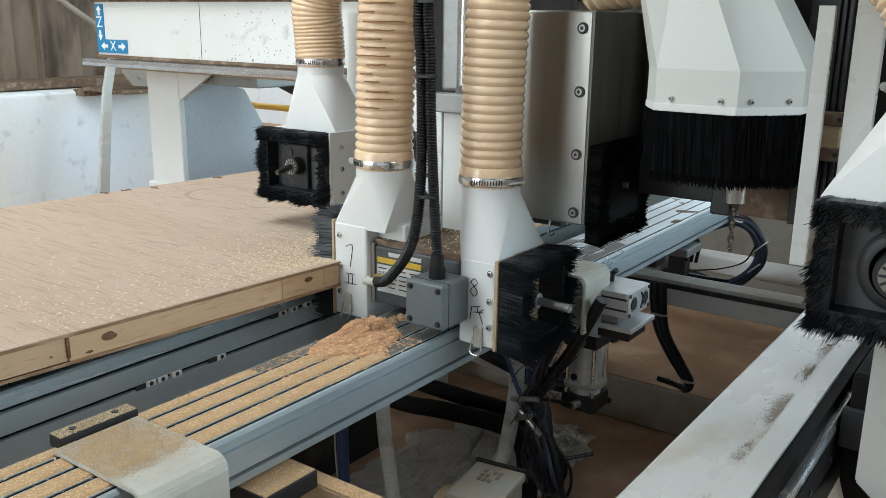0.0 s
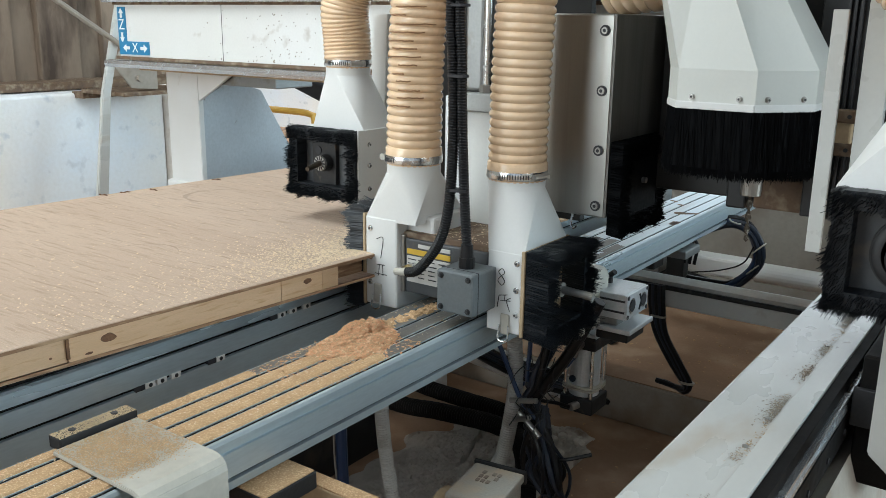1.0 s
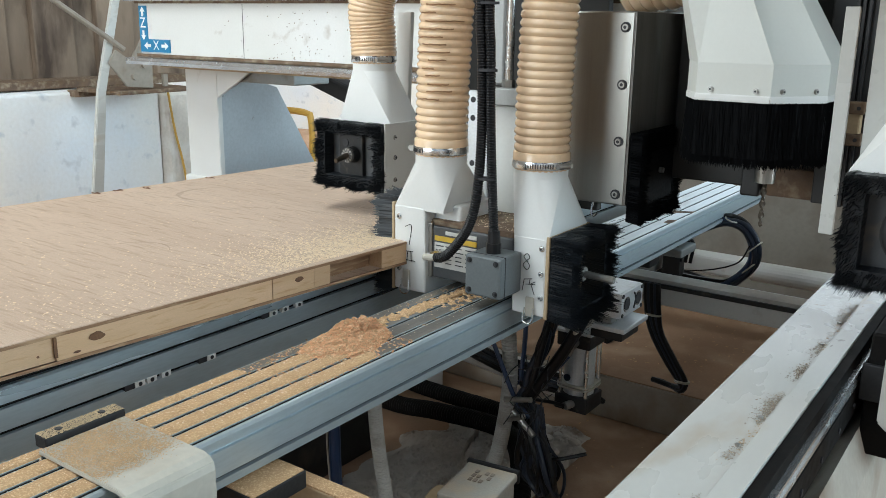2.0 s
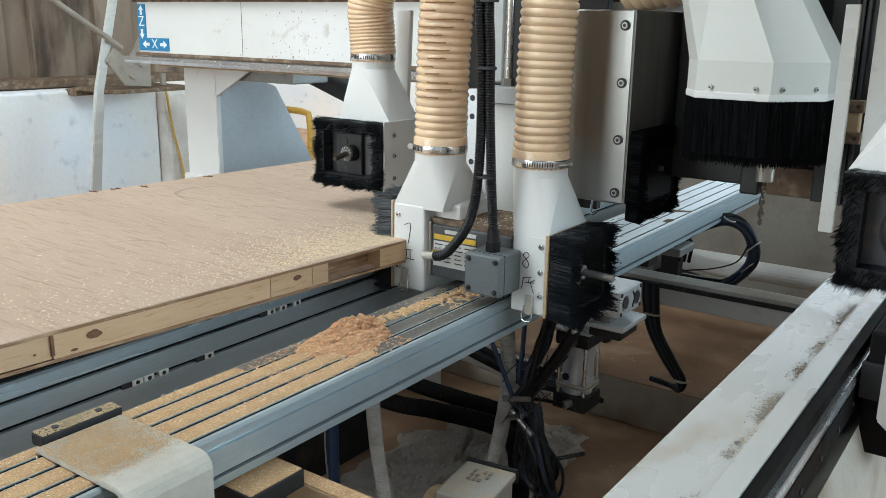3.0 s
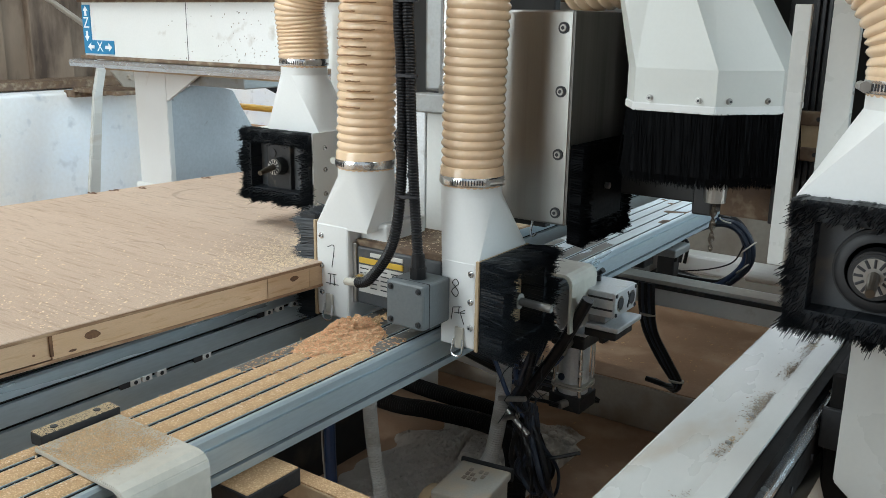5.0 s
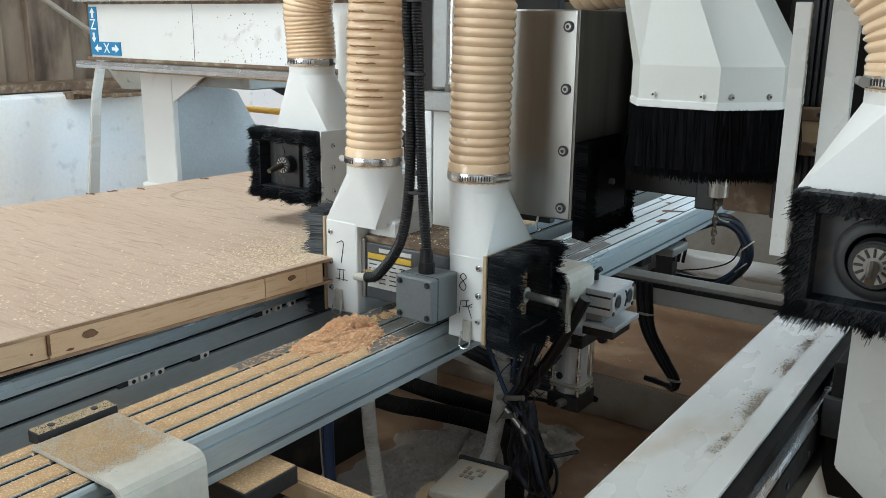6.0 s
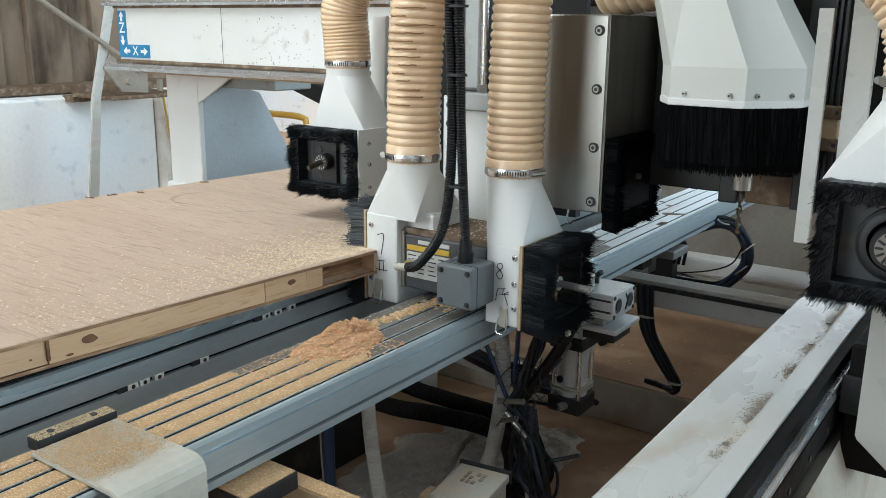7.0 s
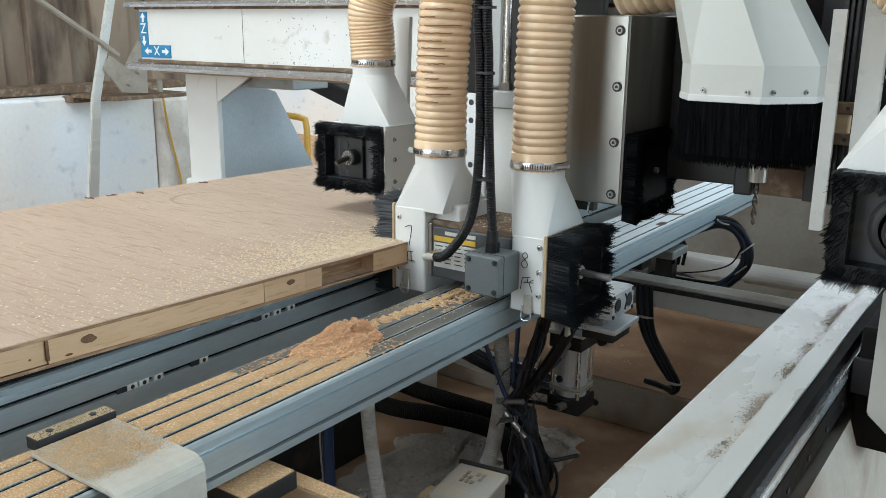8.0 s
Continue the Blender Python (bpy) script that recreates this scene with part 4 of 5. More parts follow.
def gantry_heads():
    # far head over the door panel
    u = nose_unit(-1.184, 1.335, -.262, 21, GANTRY, "white suction frame of a forward spindle", .0855, .0645, .0145, True)
    hood_loft((-1.230, -1.100, 1.377, 1.470), -.194, (-1.184, 1.43), .0435, -.096, u)
    hose_clamp((-1.184, 1.43, -.073), .0445, u, -30, -1)
    hose("dust_hose", [(-1.184, 1.43, -.066), (-1.187, 1.43, -.02), (-1.186, 1.425, .03), (-1.168, 1.43, .075), (-1.125, 1.45, .115), (-1.05, 1.50, .14)], .0455, pitch=.0078, rib=.0016)
    part("mount_plate", prism([(-1.222, -.36), (-1.182, -.36), (-1.166, .02), (-1.202, .02)], "y", 1.53, 1.542, .001), WHITE, u, "white mounting plate")
    # head close to the rail
    w = nose_unit(-.128, 1.09, -.226, 22, GANTRY, "white suction frame of a forward spindle by the rail", .08, .066, .0185)
    hood_loft((-.212, -.04, 1.125, 1.225), -.160, (-.128, 1.19), .0435, -.075, w)
    hose_clamp((-.128, 1.19, -.053), .0445, w, 200)
    hose("dust_hose", [(-.128, 1.19, -.046), (-.129, 1.19, -.025), (-.138, 1.19, .012), (-.164, 1.19, .056), (-.212, 1.2, .092), (-.30, 1.22, .125)])
    part("lower_cover", prism([(-.15, -.30), (0, -.30), (0, -.58), (-.09, -.53), (-.15, -.48)], "y", 1.17, 1.18, .002), RAIL_PAINT, w, "dusty off-white lower cover plate")
    rc = part("rail_carriage", box(-.190, -.10, 1.33, 1.62, -.60, -.415, .004), BLACK_AND_SHADE, GANTRY, "black block beside the machine rail")
    part("wiper", box(-.196, -.15, 1.322, 1.33, -.515, -.46, .002), BLACK_RUBBER, rc)
    # steel block in the middle
    blk = part("spindle_block", box(-.742, -.5985, 1.378, 1.62, -.295, .022, .002), STEEL, GANTRY, "brushed steel spindle block")
    part("front_plate", box(-.742, -.600, 1.3765, 1.380, -.293, .020, .001), STEEL, blk)
    for z in (-.003, -.094, -.187, -.276):
        s = screw(blk, (-.614, 1.3765, z), (0, -1, 0), .0058, STEEL, True)
    # thin skin that paints this side of the block as shaded
    part("side_skin", box(-.5995, -.5965, 1.379, 1.62, -.294, .021, .0008), SHADED_STEEL, blk, "brushed side of the block, its shade put into the colour")
    part("hook", tube([(-.66, 1.39, -.295), (-.66, 1.385, -.315), (-.655, 1.385, -.32), (-.65, 1.385, -.315)], .002, 6, 10), CHROME, blk)
    sb = part("brush_frame", box(-.5965, -.588, 1.39, 1.555, -.305, -.174, .004), BLACK_RUBBER, GANTRY, "black brush frame of a sideways spindle")
    ring_brush(sb, "+x", -.592, (1.375, -.320), (1.552, -.172), .028, .03, 23, .06, SKIRT_BRISTLE)
    part("inner_pad", prism([(1.385, -.30), (1.385, -.195), (1.41, -.176), (1.535, -.176), (1.535, -.30)], "x", -.592, -.572, .004), SKIRT_BRISTLE, sb)
    part("cutter", rod((-.592, 1.46, -.24), (-.565, 1.46, -.24), .005, seg=10), STEEL, sb)
    # upright spindle with its octagonal hood
    base = [(-.446, 1.25), (-.343, 1.25), (-.286, 1.320), (-.284, 1.42), (-.34, 1.49), (-.45, 1.49), (-.478, 1.45), (-.475, 1.295)]
    top = [(-.505, 1.27), (-.435, 1.28), (-.400, 1.33), (-.398, 1.40), (-.43, 1.45), (-.50, 1.46), (-.52, 1.43), (-.52, 1.30)]
    grow = [(x * 1.012 + .0045, y * 1.006 - .009) for x, y in base]

    def up(lp, z):
        return [(x, y, z) for x, y in lp]
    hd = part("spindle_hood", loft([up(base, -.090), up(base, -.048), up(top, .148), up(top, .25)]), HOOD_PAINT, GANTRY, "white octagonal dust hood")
    part("hood_flange", loft([up(grow, -.100), up(grow, -.090)], bevel=.0012), WHITE, hd)
    rng = random.Random(31)
    b = loft([[(x * .985 - .0055, y * .985 + .02, -.177) for x, y in base], [(x * .99 - .0037, y * .99 + .0137, -.099) for x, y in base]])
    hairs = []
    n = len(base)
    cx, cy = -.37, 1.37
    for i in range(n):
        p, q = base[i], base[(i + 1) % n]
        ln = math.hypot(q[0] - p[0], q[1] - p[1])
        for k in range(int(ln * 9000)):
            f, e = rng.random(), rng.random() * .02
            x, y = p[0] + (q[0] - p[0]) * f, p[1] + (q[1] - p[1]) * f
            x, y = x + (cx - x) * e * 8, y + (cy - y) * e * 8
            hairs.append(((x, y, -.098), (x + rng.gauss(0, .004), y + rng.gauss(0, .003), -.187 + rng.gauss(0, .0028))))
    br = part("skirt_brush", bristles(hairs, .0008, b), SKIRT_BRISTLE, hd, "black hanging bristle skirt")
    tagged(br, kind="stuff")
    for p in ((-.425, 1.25), (-.363, 1.25)):
        screw(hd, (p[0], p[1], -.084), (0, -1, 0), .0031, STEEL)
    for f in (.2, .8):
        screw(hd, (-.343 + .055 * f, 1.25 + .070 * f, -.084), (.786, -.618, 0), .0031, STEEL)
    part("collet", rod((-.368, 1.36, -.15), (-.368, 1.36, -.225), .017, .014, 20), STEEL, hd)
    loops = []
    for k in range(30):
        a, z = k * .42, -.22 - k * .0024
        loops.append([(-.368 + r * math.cos(a + o), 1.36 + r * math.sin(a + o), z) for r, o in ((.0045, 0), (.0032, .8), (.0018, 1.57), (.0045, 3.14), (.0032, 3.94), (.0018, 4.71))])
    loops.append([(-.368, 1.36, -.294)] * 6)
    part("drill_bit", loft(loops, cap=(True, False)), DRILL_STEEL, hd, "twist drill bit")
    car = part("spindle_carriage", box(-.575, -.275, 1.52, 1.60, -.262, .25, .003), DARK_PAINT_AND_SHADE, GANTRY, "dark steel spindle carriage")
    part("rusty_block", box(-.39, -.272, 1.455, 1.52, -.262, -.215, .003), RUST, car, "dusty rusty block under the carriage")
    part("guide_block", box(-.43, -.40, 1.45, 1.52, -.265, -.2, .003), BLACK_STEEL, car)
    part("column", box(-.60, .45, 1.625, 1.66, -.25, .6, .002), DARK_PAINT_AND_SHADE, GANTRY, "dark painted machine column")
    part("guide_strip", box(-.2525, -.2355, 1.20, 1.208, -.2555, .026, .001), RAIL_PAINT, GANTRY, "white upright strip")
    part("cover_plate", box(-.219, -.190, 1.22, 1.232, -.30, .30, .001), RAIL_PAINT, GANTRY, "white upright cover plate")
    zr = part("guide_rail", box(-.318, -.238, 1.44, 1.48, -.262, .30, .002), BLACK_STEEL, GANTRY, "black upright guide with steel rails")
    for x in (-.285, -.277, -.269):
        part("steel_rail", box(x, x + .005, 1.432, 1.44, -.262, .30, .001), BLACK_STEEL, zr)
    rb = part("rail_block", box(-.286, -.258, 1.42, 1.436, -.165, -.105, .003), BEIGE_EDGE, zr, "dusty rail block")
    for z in (-.158, -.112):
        part("block_end", box(-.288, -.254, 1.417, 1.436, z - .009, z + .009, .002), RUST, rb)
        part("hole", rod((-.262, 1.4165, z), (-.262, 1.4175, z), .003, seg=10), INK, rb)
    part("air_tube", tube([(-.375, 1.56, .35), (-.377, 1.555, .12), (-.376, 1.55, .05), (-.374, 1.55, .02)], .009, 10, 16), BLUE_TUBE, GANTRY, "blue air tube")
    part("elbow_fitting", tube([(-.374, 1.55, .03), (-.374, 1.54, .0), (-.36, 1.54, -.015), (-.345, 1.54, -.015)], .011, 12, 14), STEEL, GANTRY, "steel elbow fitting")
    part("hose_behind", tube([(-.69, 1.56, .065), (-.64, 1.55, .07), (-.58, 1.55, .08), (-.5, 1.56, .12)], .044, 24, rib=.003, pitch=.0175, per=5), HOSE, GANTRY, "amber ribbed dust hose", smooth=True)
    # plates and rods behind the hoses
    hp = part("hole_strip", box(-.985, -.937, 1.48, 1.492, -.42, -.128, .002), ALU_PALE, GANTRY, "grey slide plate with holes")
    for z in (-.146, -.182, -.272, -.308):
        part("hole", rod((-.9725, 1.4795, z), (-.9725, 1.4805, z), .006, seg=12), INK, hp)
    part("back_panel", box(-.934, -.80, 1.48, 1.492, -.40, -.15, .002), WHITE_DIRTY, GANTRY, "white back panel")
    part("valve_block", box(-.945, -.85, 1.455, 1.48, -.152, -.118, .003), ALU_DARK, GANTRY, "grey valve block")
    part("piston_rod", rod((-.893, 1.48, -.12), (-.893, 1.48, .35), .0078, seg=16), CHROME, GANTRY, "chrome piston rod")
    part("rod_nut", rod((-.893, 1.48, -.12), (-.893, 1.48, -.104), .013, seg=6), STEEL, GANTRY)
    part("cylinder_tube", box(-.955, -.915, 1.5, 1.54, -.118, .35, .006), ALU_DARK, GANTRY, "grey cylinder body")
    # the shade of the gaps between the hoses is this plate's dark colour
    part("back_plate", box(-1.08, -.75, 1.60, 1.62, -.36, .35, .002), DARK_PAINT_AND_SHADE, GANTRY, "back plate coloured dark for the shaded gaps behind the hoses")


gantry_beam()
horizontal_unit()
gantry_heads()


# ---- fittings under and beside the table ----
def guided_cylinder():
    t = thing("guided_cylinder", (-.70, 1.52, -.612), "aluminium guided air cylinder on a bracket plate", "air cylinder")
    part("body", box(-.76, -.643, 1.468, 1.568, -.549, -.499, .002), ALU_PALE, t)
    part("end_cap", box(-.6428, -.639, 1.469, 1.567, -.548, -.500, .001), ALU_PALE, t)
    for y in (1.492, 1.545):
        part("bore", rod((-.6392, y, -.524), (-.638, y, -.524), .015, seg=20), CHROME, t)
        part("bore_plug", rod((-.6382, y, -.524), (-.637, y, -.524), .0115, seg=20), INK, t)
    part("c_mark", tube([(-.6385, 1.525, -.508), (-.6385, 1.531, -.516), (-.6385, 1.532, -.526), (-.6385, 1.526, -.540)], .002, 6, 16), INK, t)
    for y in (1.474, 1.562):
        for z in (-.505, -.543):
            part("bolt", rod((-.6392, y, z), (-.6375, y, z), .0042, seg=10), INK, t)
    for z in (-.512, -.534):
        part("groove", box(-.76, -.6435, 1.4675, 1.4690, z - .002, z + .002), INK, t)
    part("bracket_plate", box(-.775, -.628, 1.464, 1.578, -.576, -.566, .002), ALU_PALE, t, "aluminium bracket plate")
    part("spacer", box(-.75, -.66, 1.475, 1.56, -.565, -.549, .002), ALU_DARK, t)
    part("plate_pad", box(-.70, -.635, 1.47, 1.55, -.594, -.578, .002), BLACK_STEEL, t)
    for x, y in ((-.735, 1.485), (-.705, 1.53)):
        part("fitting", rod((x, y, -.499), (x, y, -.487), .0065, seg=6), BLACK_STEEL, t)
        part("fitting_elbow", rod((x, y, -.484), (x + .012, y - .004, -.474), .0055, seg=10), BLACK_STEEL, t)
    part("air_tube", tube([(-.735, 1.485, -.482), (-.72, 1.47, -.486), (-.71, 1.49, -.484), (-.705, 1.53, -.485)], .004, 8, 20), CABLE, t)
    part("tie_end", tube([(-.735, 1.485, -.475), (-.76, 1.46, -.477), (-.79, 1.43, -.482)], .0022, 6, 12), WHITE_PLASTIC, t, "loose end of a white cable tie")
    part("bracket", prism([(1.40, -.505), (1.455, -.505), (1.455, -.578), (1.43, -.578), (1.40, -.53)], "x", -.735, -.728, .001), ALU_PALE, t)
    t.location.z += .012


def lift_cylinder():
    cx, cy, r = -.7585, 1.555, .034
    t = thing("lift_cylinder", (cx, cy, -.80), "upright aluminium air cylinder with black end caps and tie rods", "air cylinder")
    part("tube", rod((cx, cy, -.745), (cx, cy, -.632), r * .93, seg=28), ALU_PALE, t, smooth=False)
    part("top_cap", box(cx - r - .003, cx + r + .003, cy - r - .003, cy + r + .003, -.636, -.606, .003), BLACK_STEEL, t)
    part("top_plate", box(cx - r - .006, cx + r + .006, cy - r - .005, cy + r + .005, -.606, -.600, .001), ALU_PALE, t)
    part("neck", rod((cx, cy, -.60), (cx, cy, -.578), .013, seg=14), BLACK_STEEL, t)
    part("bottom_cap", box(cx - r - .003, cx + r + .003, cy - r - .003, cy + r + .003, -.776, -.742, .003), BLACK_STEEL, t)
    for sx in (-1, 1):
        for sy in (-1, 1):
            part("tie_rod", rod((cx + sx * r * .86, cy + sy * r * .86, -.745), (cx + sx * r * .86, cy + sy * r * .86, -.632), .0042, seg=8), CHROME, t)
    for z in (-.72, -.726):
        part("band", loft([ring_pts((cx, cy), r + .004, r + .004, 24, z - .0015, 5), ring_pts((cx, cy), r + .004, r + .004, 24, z + .0015, 5)]), WHITE_PLASTIC, t, "pale cable tie")
    part("badge", rod((cx - .012, cy - r * .9, -.705), (cx - .012, cy - r * .98, -.705), .0075, seg=16), BLUE_BLACK, t, "small round badge")
    part("fitting", rod((cx + .006, cy - r, -.622), (cx + .004, cy - r - .016, -.628), .0085, seg=12), STEEL, t)
    part("fitting_elbow", rod((cx + .004, cy - r - .014, -.628), (cx - .002, cy - r - .016, -.648), .0062, seg=10), STEEL, t)
    part("air_tube", tube([(cx - .002, cy - r - .016, -.65), (cx - .02, cy - .06, -.675), (cx - .06, cy - .08, -.70), (cx - .11, cy - .1, -.725)], .0045, 8, 24), BLUE_TUBE, t, "blue air tube")
    part("lower_fitting", rod((cx + .004, cy - r, -.758), (cx - .004, cy - r - .018, -.760), .0085, seg=12), STEEL, t)
    part("lower_tube", tube([(cx - .004, cy - r - .018, -.76), (cx - .04, cy - .06, -.756), (cx - .1, cy - .09, -.752)], .004, 8, 18), CABLE, t)


def cable_runs():
    rng = random.Random(14)
    t = thing("cable_bundle", (-.79, 1.45, FLOOR_Z), "tangled black cables and blue air tubes under the table", "cables")
    for k in range(9):
        j = [rng.uniform(-.016, .016) for _ in range(10)]
        pts = [(-.765 + j[0] * .6, 1.44 + j[1], -.535), (-.78 + j[2] * .5, 1.44 + j[3], -.61), (-.80 + j[4] * .6, 1.43 + j[5], -.69), (-.815 + j[6], 1.44 + j[7], -.75),
               (-.79 + j[8], 1.45, -.84), (-.765 + j[9] * 1.4, 1.46 + j[2], -.93), (-.80 + j[3] * 2, 1.48, -1.03)]
        part("cable", tube(pts, rng.uniform(.005, .009), 8, 44), (CABLE, CABLE, BLUE_BLACK)[k % 3], t)
    for k in range(11):
        j = [rng.uniform(-.028, .028) for _ in range(8)]
        pts = [(-.812 + j[0], 1.44, -.74), (-.79 + j[1], 1.42, -.80), (-.745 + j[2], 1.42 + j[3], -.87), (-.76 + j[4], 1.43, -.93), (-.80 + j[5], 1.44, -.90), (-.805 + j[6], 1.44, -.82), (-.79, 1.45, -.75)]
        part("cable_loop", tube(pts, rng.uniform(.003, .007), 8, 50), (CABLE, BLUE_BLACK)[k % 2], t)
    part("sleeve", tube([(-.672, 1.42, -.492), (-.70, 1.42, -.55), (-.733, 1.42, -.614), (-.774, 1.42, -.68), (-.80, 1.425, -.72)], .0118, 12, 30), CABLE, t, "black corrugated sleeve")
    part("blue_tube", tube([(-.90, 1.42, -.60), (-.865, 1.42, -.67), (-.83, 1.42, -.735), (-.79, 1.43, -.78)], .0048, 8, 26), BLUE_TUBE, t)
    part("blue_tube", tube([(-.835, 1.46, -.56), (-.833, 1.45, -.64), (-.83, 1.44, -.70), (-.80, 1.44, -.76)], .0048, 8, 26), BLUE_TUBE, t)
    for p, q in (((-.85, 1.41, -.735), (-.79, 1.41, -.72)), ((-.84, 1.41, -.775), (-.80, 1.40, -.755)), ((-.83, 1.41, -.755), (-.775, 1.40, -.79))):
        part("tee_fitting", rod(p, q, .006, seg=10), STEEL, t, "grey push fitting")
    part("loose_end", tube([(-.76, 1.42, -.845), (-.72, 1.42, -.83), (-.675, 1.43, -.81)], .004, 8, 12), CABLE, t)
    for k in range(16):
        x = -.80 + rng.uniform(-.035, .06)
        z = -.62 - rng.uniform(0, .15)
        part("tie_tail", tube([(x, 1.42, z), (x + rng.uniform(-.02, .02), 1.40, z - .015), (x + rng.uniform(-.035, .035), 1.39, z - rng.uniform(.02, .04))], .0011, 5, 8), INK, t)
    for z in (-.70, -.79):
        part("cable_tie", loft([ring_pts((-.80, 1.435), .03, .024, 16, z - .002), ring_pts((-.80, 1.435), .03, .024, 16, z + .002)]), INK, t)
    # coils lying on the lower tube
    t = thing("cable_coil", (-.95, 1.72, -.82), "coil of black cables lying on a white tube", "cables")
    for k in range(7):
        o = rng.uniform(-.015, .015)
        part("cable", tube([(-1.25, 1.78 + o, -.79 + o), (-1.08, 1.72 + o, -.80 + o * .5), (-.95, 1.70 + o, -.805 + o), (-.85, 1.72, -.82 + o), (-.80, 1.78, -.86)], .0065, 8, 36), (CABLE, BLUE_BLACK)[k % 2], t)
    part("support_tube", rod((-1.5, 1.80, -.80), (-.86, 1.745, -.837), .031, seg=18), WHITE_DIRTY, t, "white painted tube")
    # drain hoses
    t = thing("drain_hose", (-1.0, 1.2, FLOOR_Z), "pale grey ribbed conduit running down to the floor", "hose")
    part("conduit", tube([(-1.018, 1.20, -.57), (-1.017, 1.20, -.71), (-1.007, 1.20, -.807), (-.990, 1.2, -.90), (-.975, 1.2, -1.0), (-.97, 1.2, -1.08)], .0135, 14, rib=.0009, pitch=.005, per=3), GREY_HOSE, t)
    t = thing("drain_hose", (-.92, 1.5, FLOOR_Z), "grey ribbed conduit running down to a valve box", "hose")
    part("conduit", tube([(-.885, 1.45, -.52), (-.872, 1.45, -.60), (-.864, 1.45, -.69), (-.868, 1.45, -.767), (-.8856, 1.45, -.875), (-.902, 1.45, -.92), (-.915, 1.45, -1.0), (-.92, 1.45, -1.08)], .0155, 14, rib=.001, pitch=.0055, per=3), GREY_HOSE, t)
    t = thing("air_line", (-1.077, 1.15, FLOOR_Z), "dark blue air line hanging from the beam", "hose")
    part("tube", tube([(-1.078, 1.15, -.57), (-1.077, 1.15, -.76), (-1.074, 1.15, -.87), (-1.07, 1.16, -1.08)], .0115, 12, 26), BLUE_TUBE, t)
    part("white_wire", tube([(-1.096, 1.145, -.57), (-1.092, 1.145, -.8), (-1.086, 1.145, -.88)], .002, 6, 16), WHITE_PLASTIC, t)
    # thick dark hoses on the floor
    t = thing("floor_hose", (-1.2, 1.85, FLOOR_Z), "thick black ribbed hose lying across the frame", "hose")
    part("hose", tube([(-1.9, 1.84, -1.05), (-1.48, 1.80, -1.05), (-1.29, 1.78, -1.022), (-1.12, 1.76, -.998), (-1.02, 1.72, -.985), (-.95, 1.65, -.985), (-.89, 1.56, -1.01), (-.86, 1.50, -1.057)], .023, 16, rib=.0015, pitch=.009, per=3), BLACK_AND_SHADE, t)
    t = thing("floor_hose", (-1.2, 1.95, FLOOR_Z), "thick black ribbed hose lying across the frame", "hose")
    part("hose", tube([(-1.9, 1.98, -1.03), (-1.5, 1.92, -1.035), (-1.3, 1.90, -1.03), (-1.15, 1.88, -1.02), (-1.02, 1.84, -1.02), (-.93, 1.76, -1.058)], .022, 16, rib=.0015, pitch=.009, per=3), BLACK_AND_SHADE, t)
    # bundle that hangs from the cross member
    t = thing("hanging_cables", (-.7, 1.93, -.86), "black cable bundle hanging from the cross member", "cables")
    for k in range(5):
        o = [(k - 2) * .0065 + rng.uniform(-.003, .003) for _ in range(3)]
        part("cable", tube([(-.765 + o[0], 1.94, -.60), (-.758 + o[0], 1.935, -.655), (-.74 + o[1], 1.93, -.715), (-.70 + o[1], 1.93, -.779), (-.668 + o[2] * .6, 1.93, -.828), (-.672, 1.935, -.842 - k * .003), (-.70, 1.95, -.853), (-.73 - k * .006, 1.96, -.852)], .0068, 8, 40), (CABLE, BLUE_BLACK)[k % 2], t)
    for p in ((-.752, 1.933, -.675), (-.668, 1.93, -.826)):
        part("cable_tie", loft([ring_pts(p[:2], .02, .014, 14, p[2] - .002), ring_pts(p[:2], .02, .014, 14, p[2] + .002)]), WHITE_PLASTIC, t)
    # loop at the end of the beam
    t = thing("cable_loop", (-.72, 2.35, -.70), "navy cable loop tied with white ties at the beam end", "cables")
    for k in range(4):
        a, o = k * 1.6, .009
        ox, oz = o * math.cos(a), o * math.sin(a)
        part("cable", tube([(x + ox, 2.35 + oz * .6, z + oz) for x, z in ((-.95, -.60), (-.853, -.572), (-.776, -.531), (-.722, -.510), (-.675, -.524), (-.644, -.573), (-.649, -.629), (-.706, -.691), (-.76, -.70), (-.84, -.70))], .0082, 9, 60), (BLUE_BLACK, CABLE, BLUE_TUBE, BLUE_BLACK)[k], t)
    for x, z in ((-.79, -.538), (-.712, -.508), (-.644, -.575), (-.652, -.633)):
        b = tube([(x + .017 * math.cos(a), 2.35 + .02 * math.sin(a), z + .017 * math.cos(a) * (1 if x > -.7 else -.3)) for a in [i * .7 for i in range(10)]], .0022, 6, 24)
        part("cable_tie", b, WHITE_PLASTIC, t)
    part("thin_wire", tube([(-.655, 2.34, -.57), (-.68, 2.34, -.62), (-.74, 2.34, -.65), (-.82, 2.34, -.67)], .0022, 6, 24), CABLE, t)
    part("plug", box(-.885, -.835, 2.31, 2.36, -.69, -.60, .006), BLACK_STEEL, t, "black connector block")
    part("plug", box(-.955, -.90, 2.30, 2.36, -.68, -.61, .004), ALU_DARK, t, "grey connector block")
    for k in range(3):
        part("connector_wire", tube([(-.86 + k * .012, 2.33, -.6), (-.845 + k * .012, 2.32, -.57), (-.83 + k * .014, 2.32, -.585), (-.835 + k * .014, 2.32, -.64)], .005, 8, 20), CABLE, t)


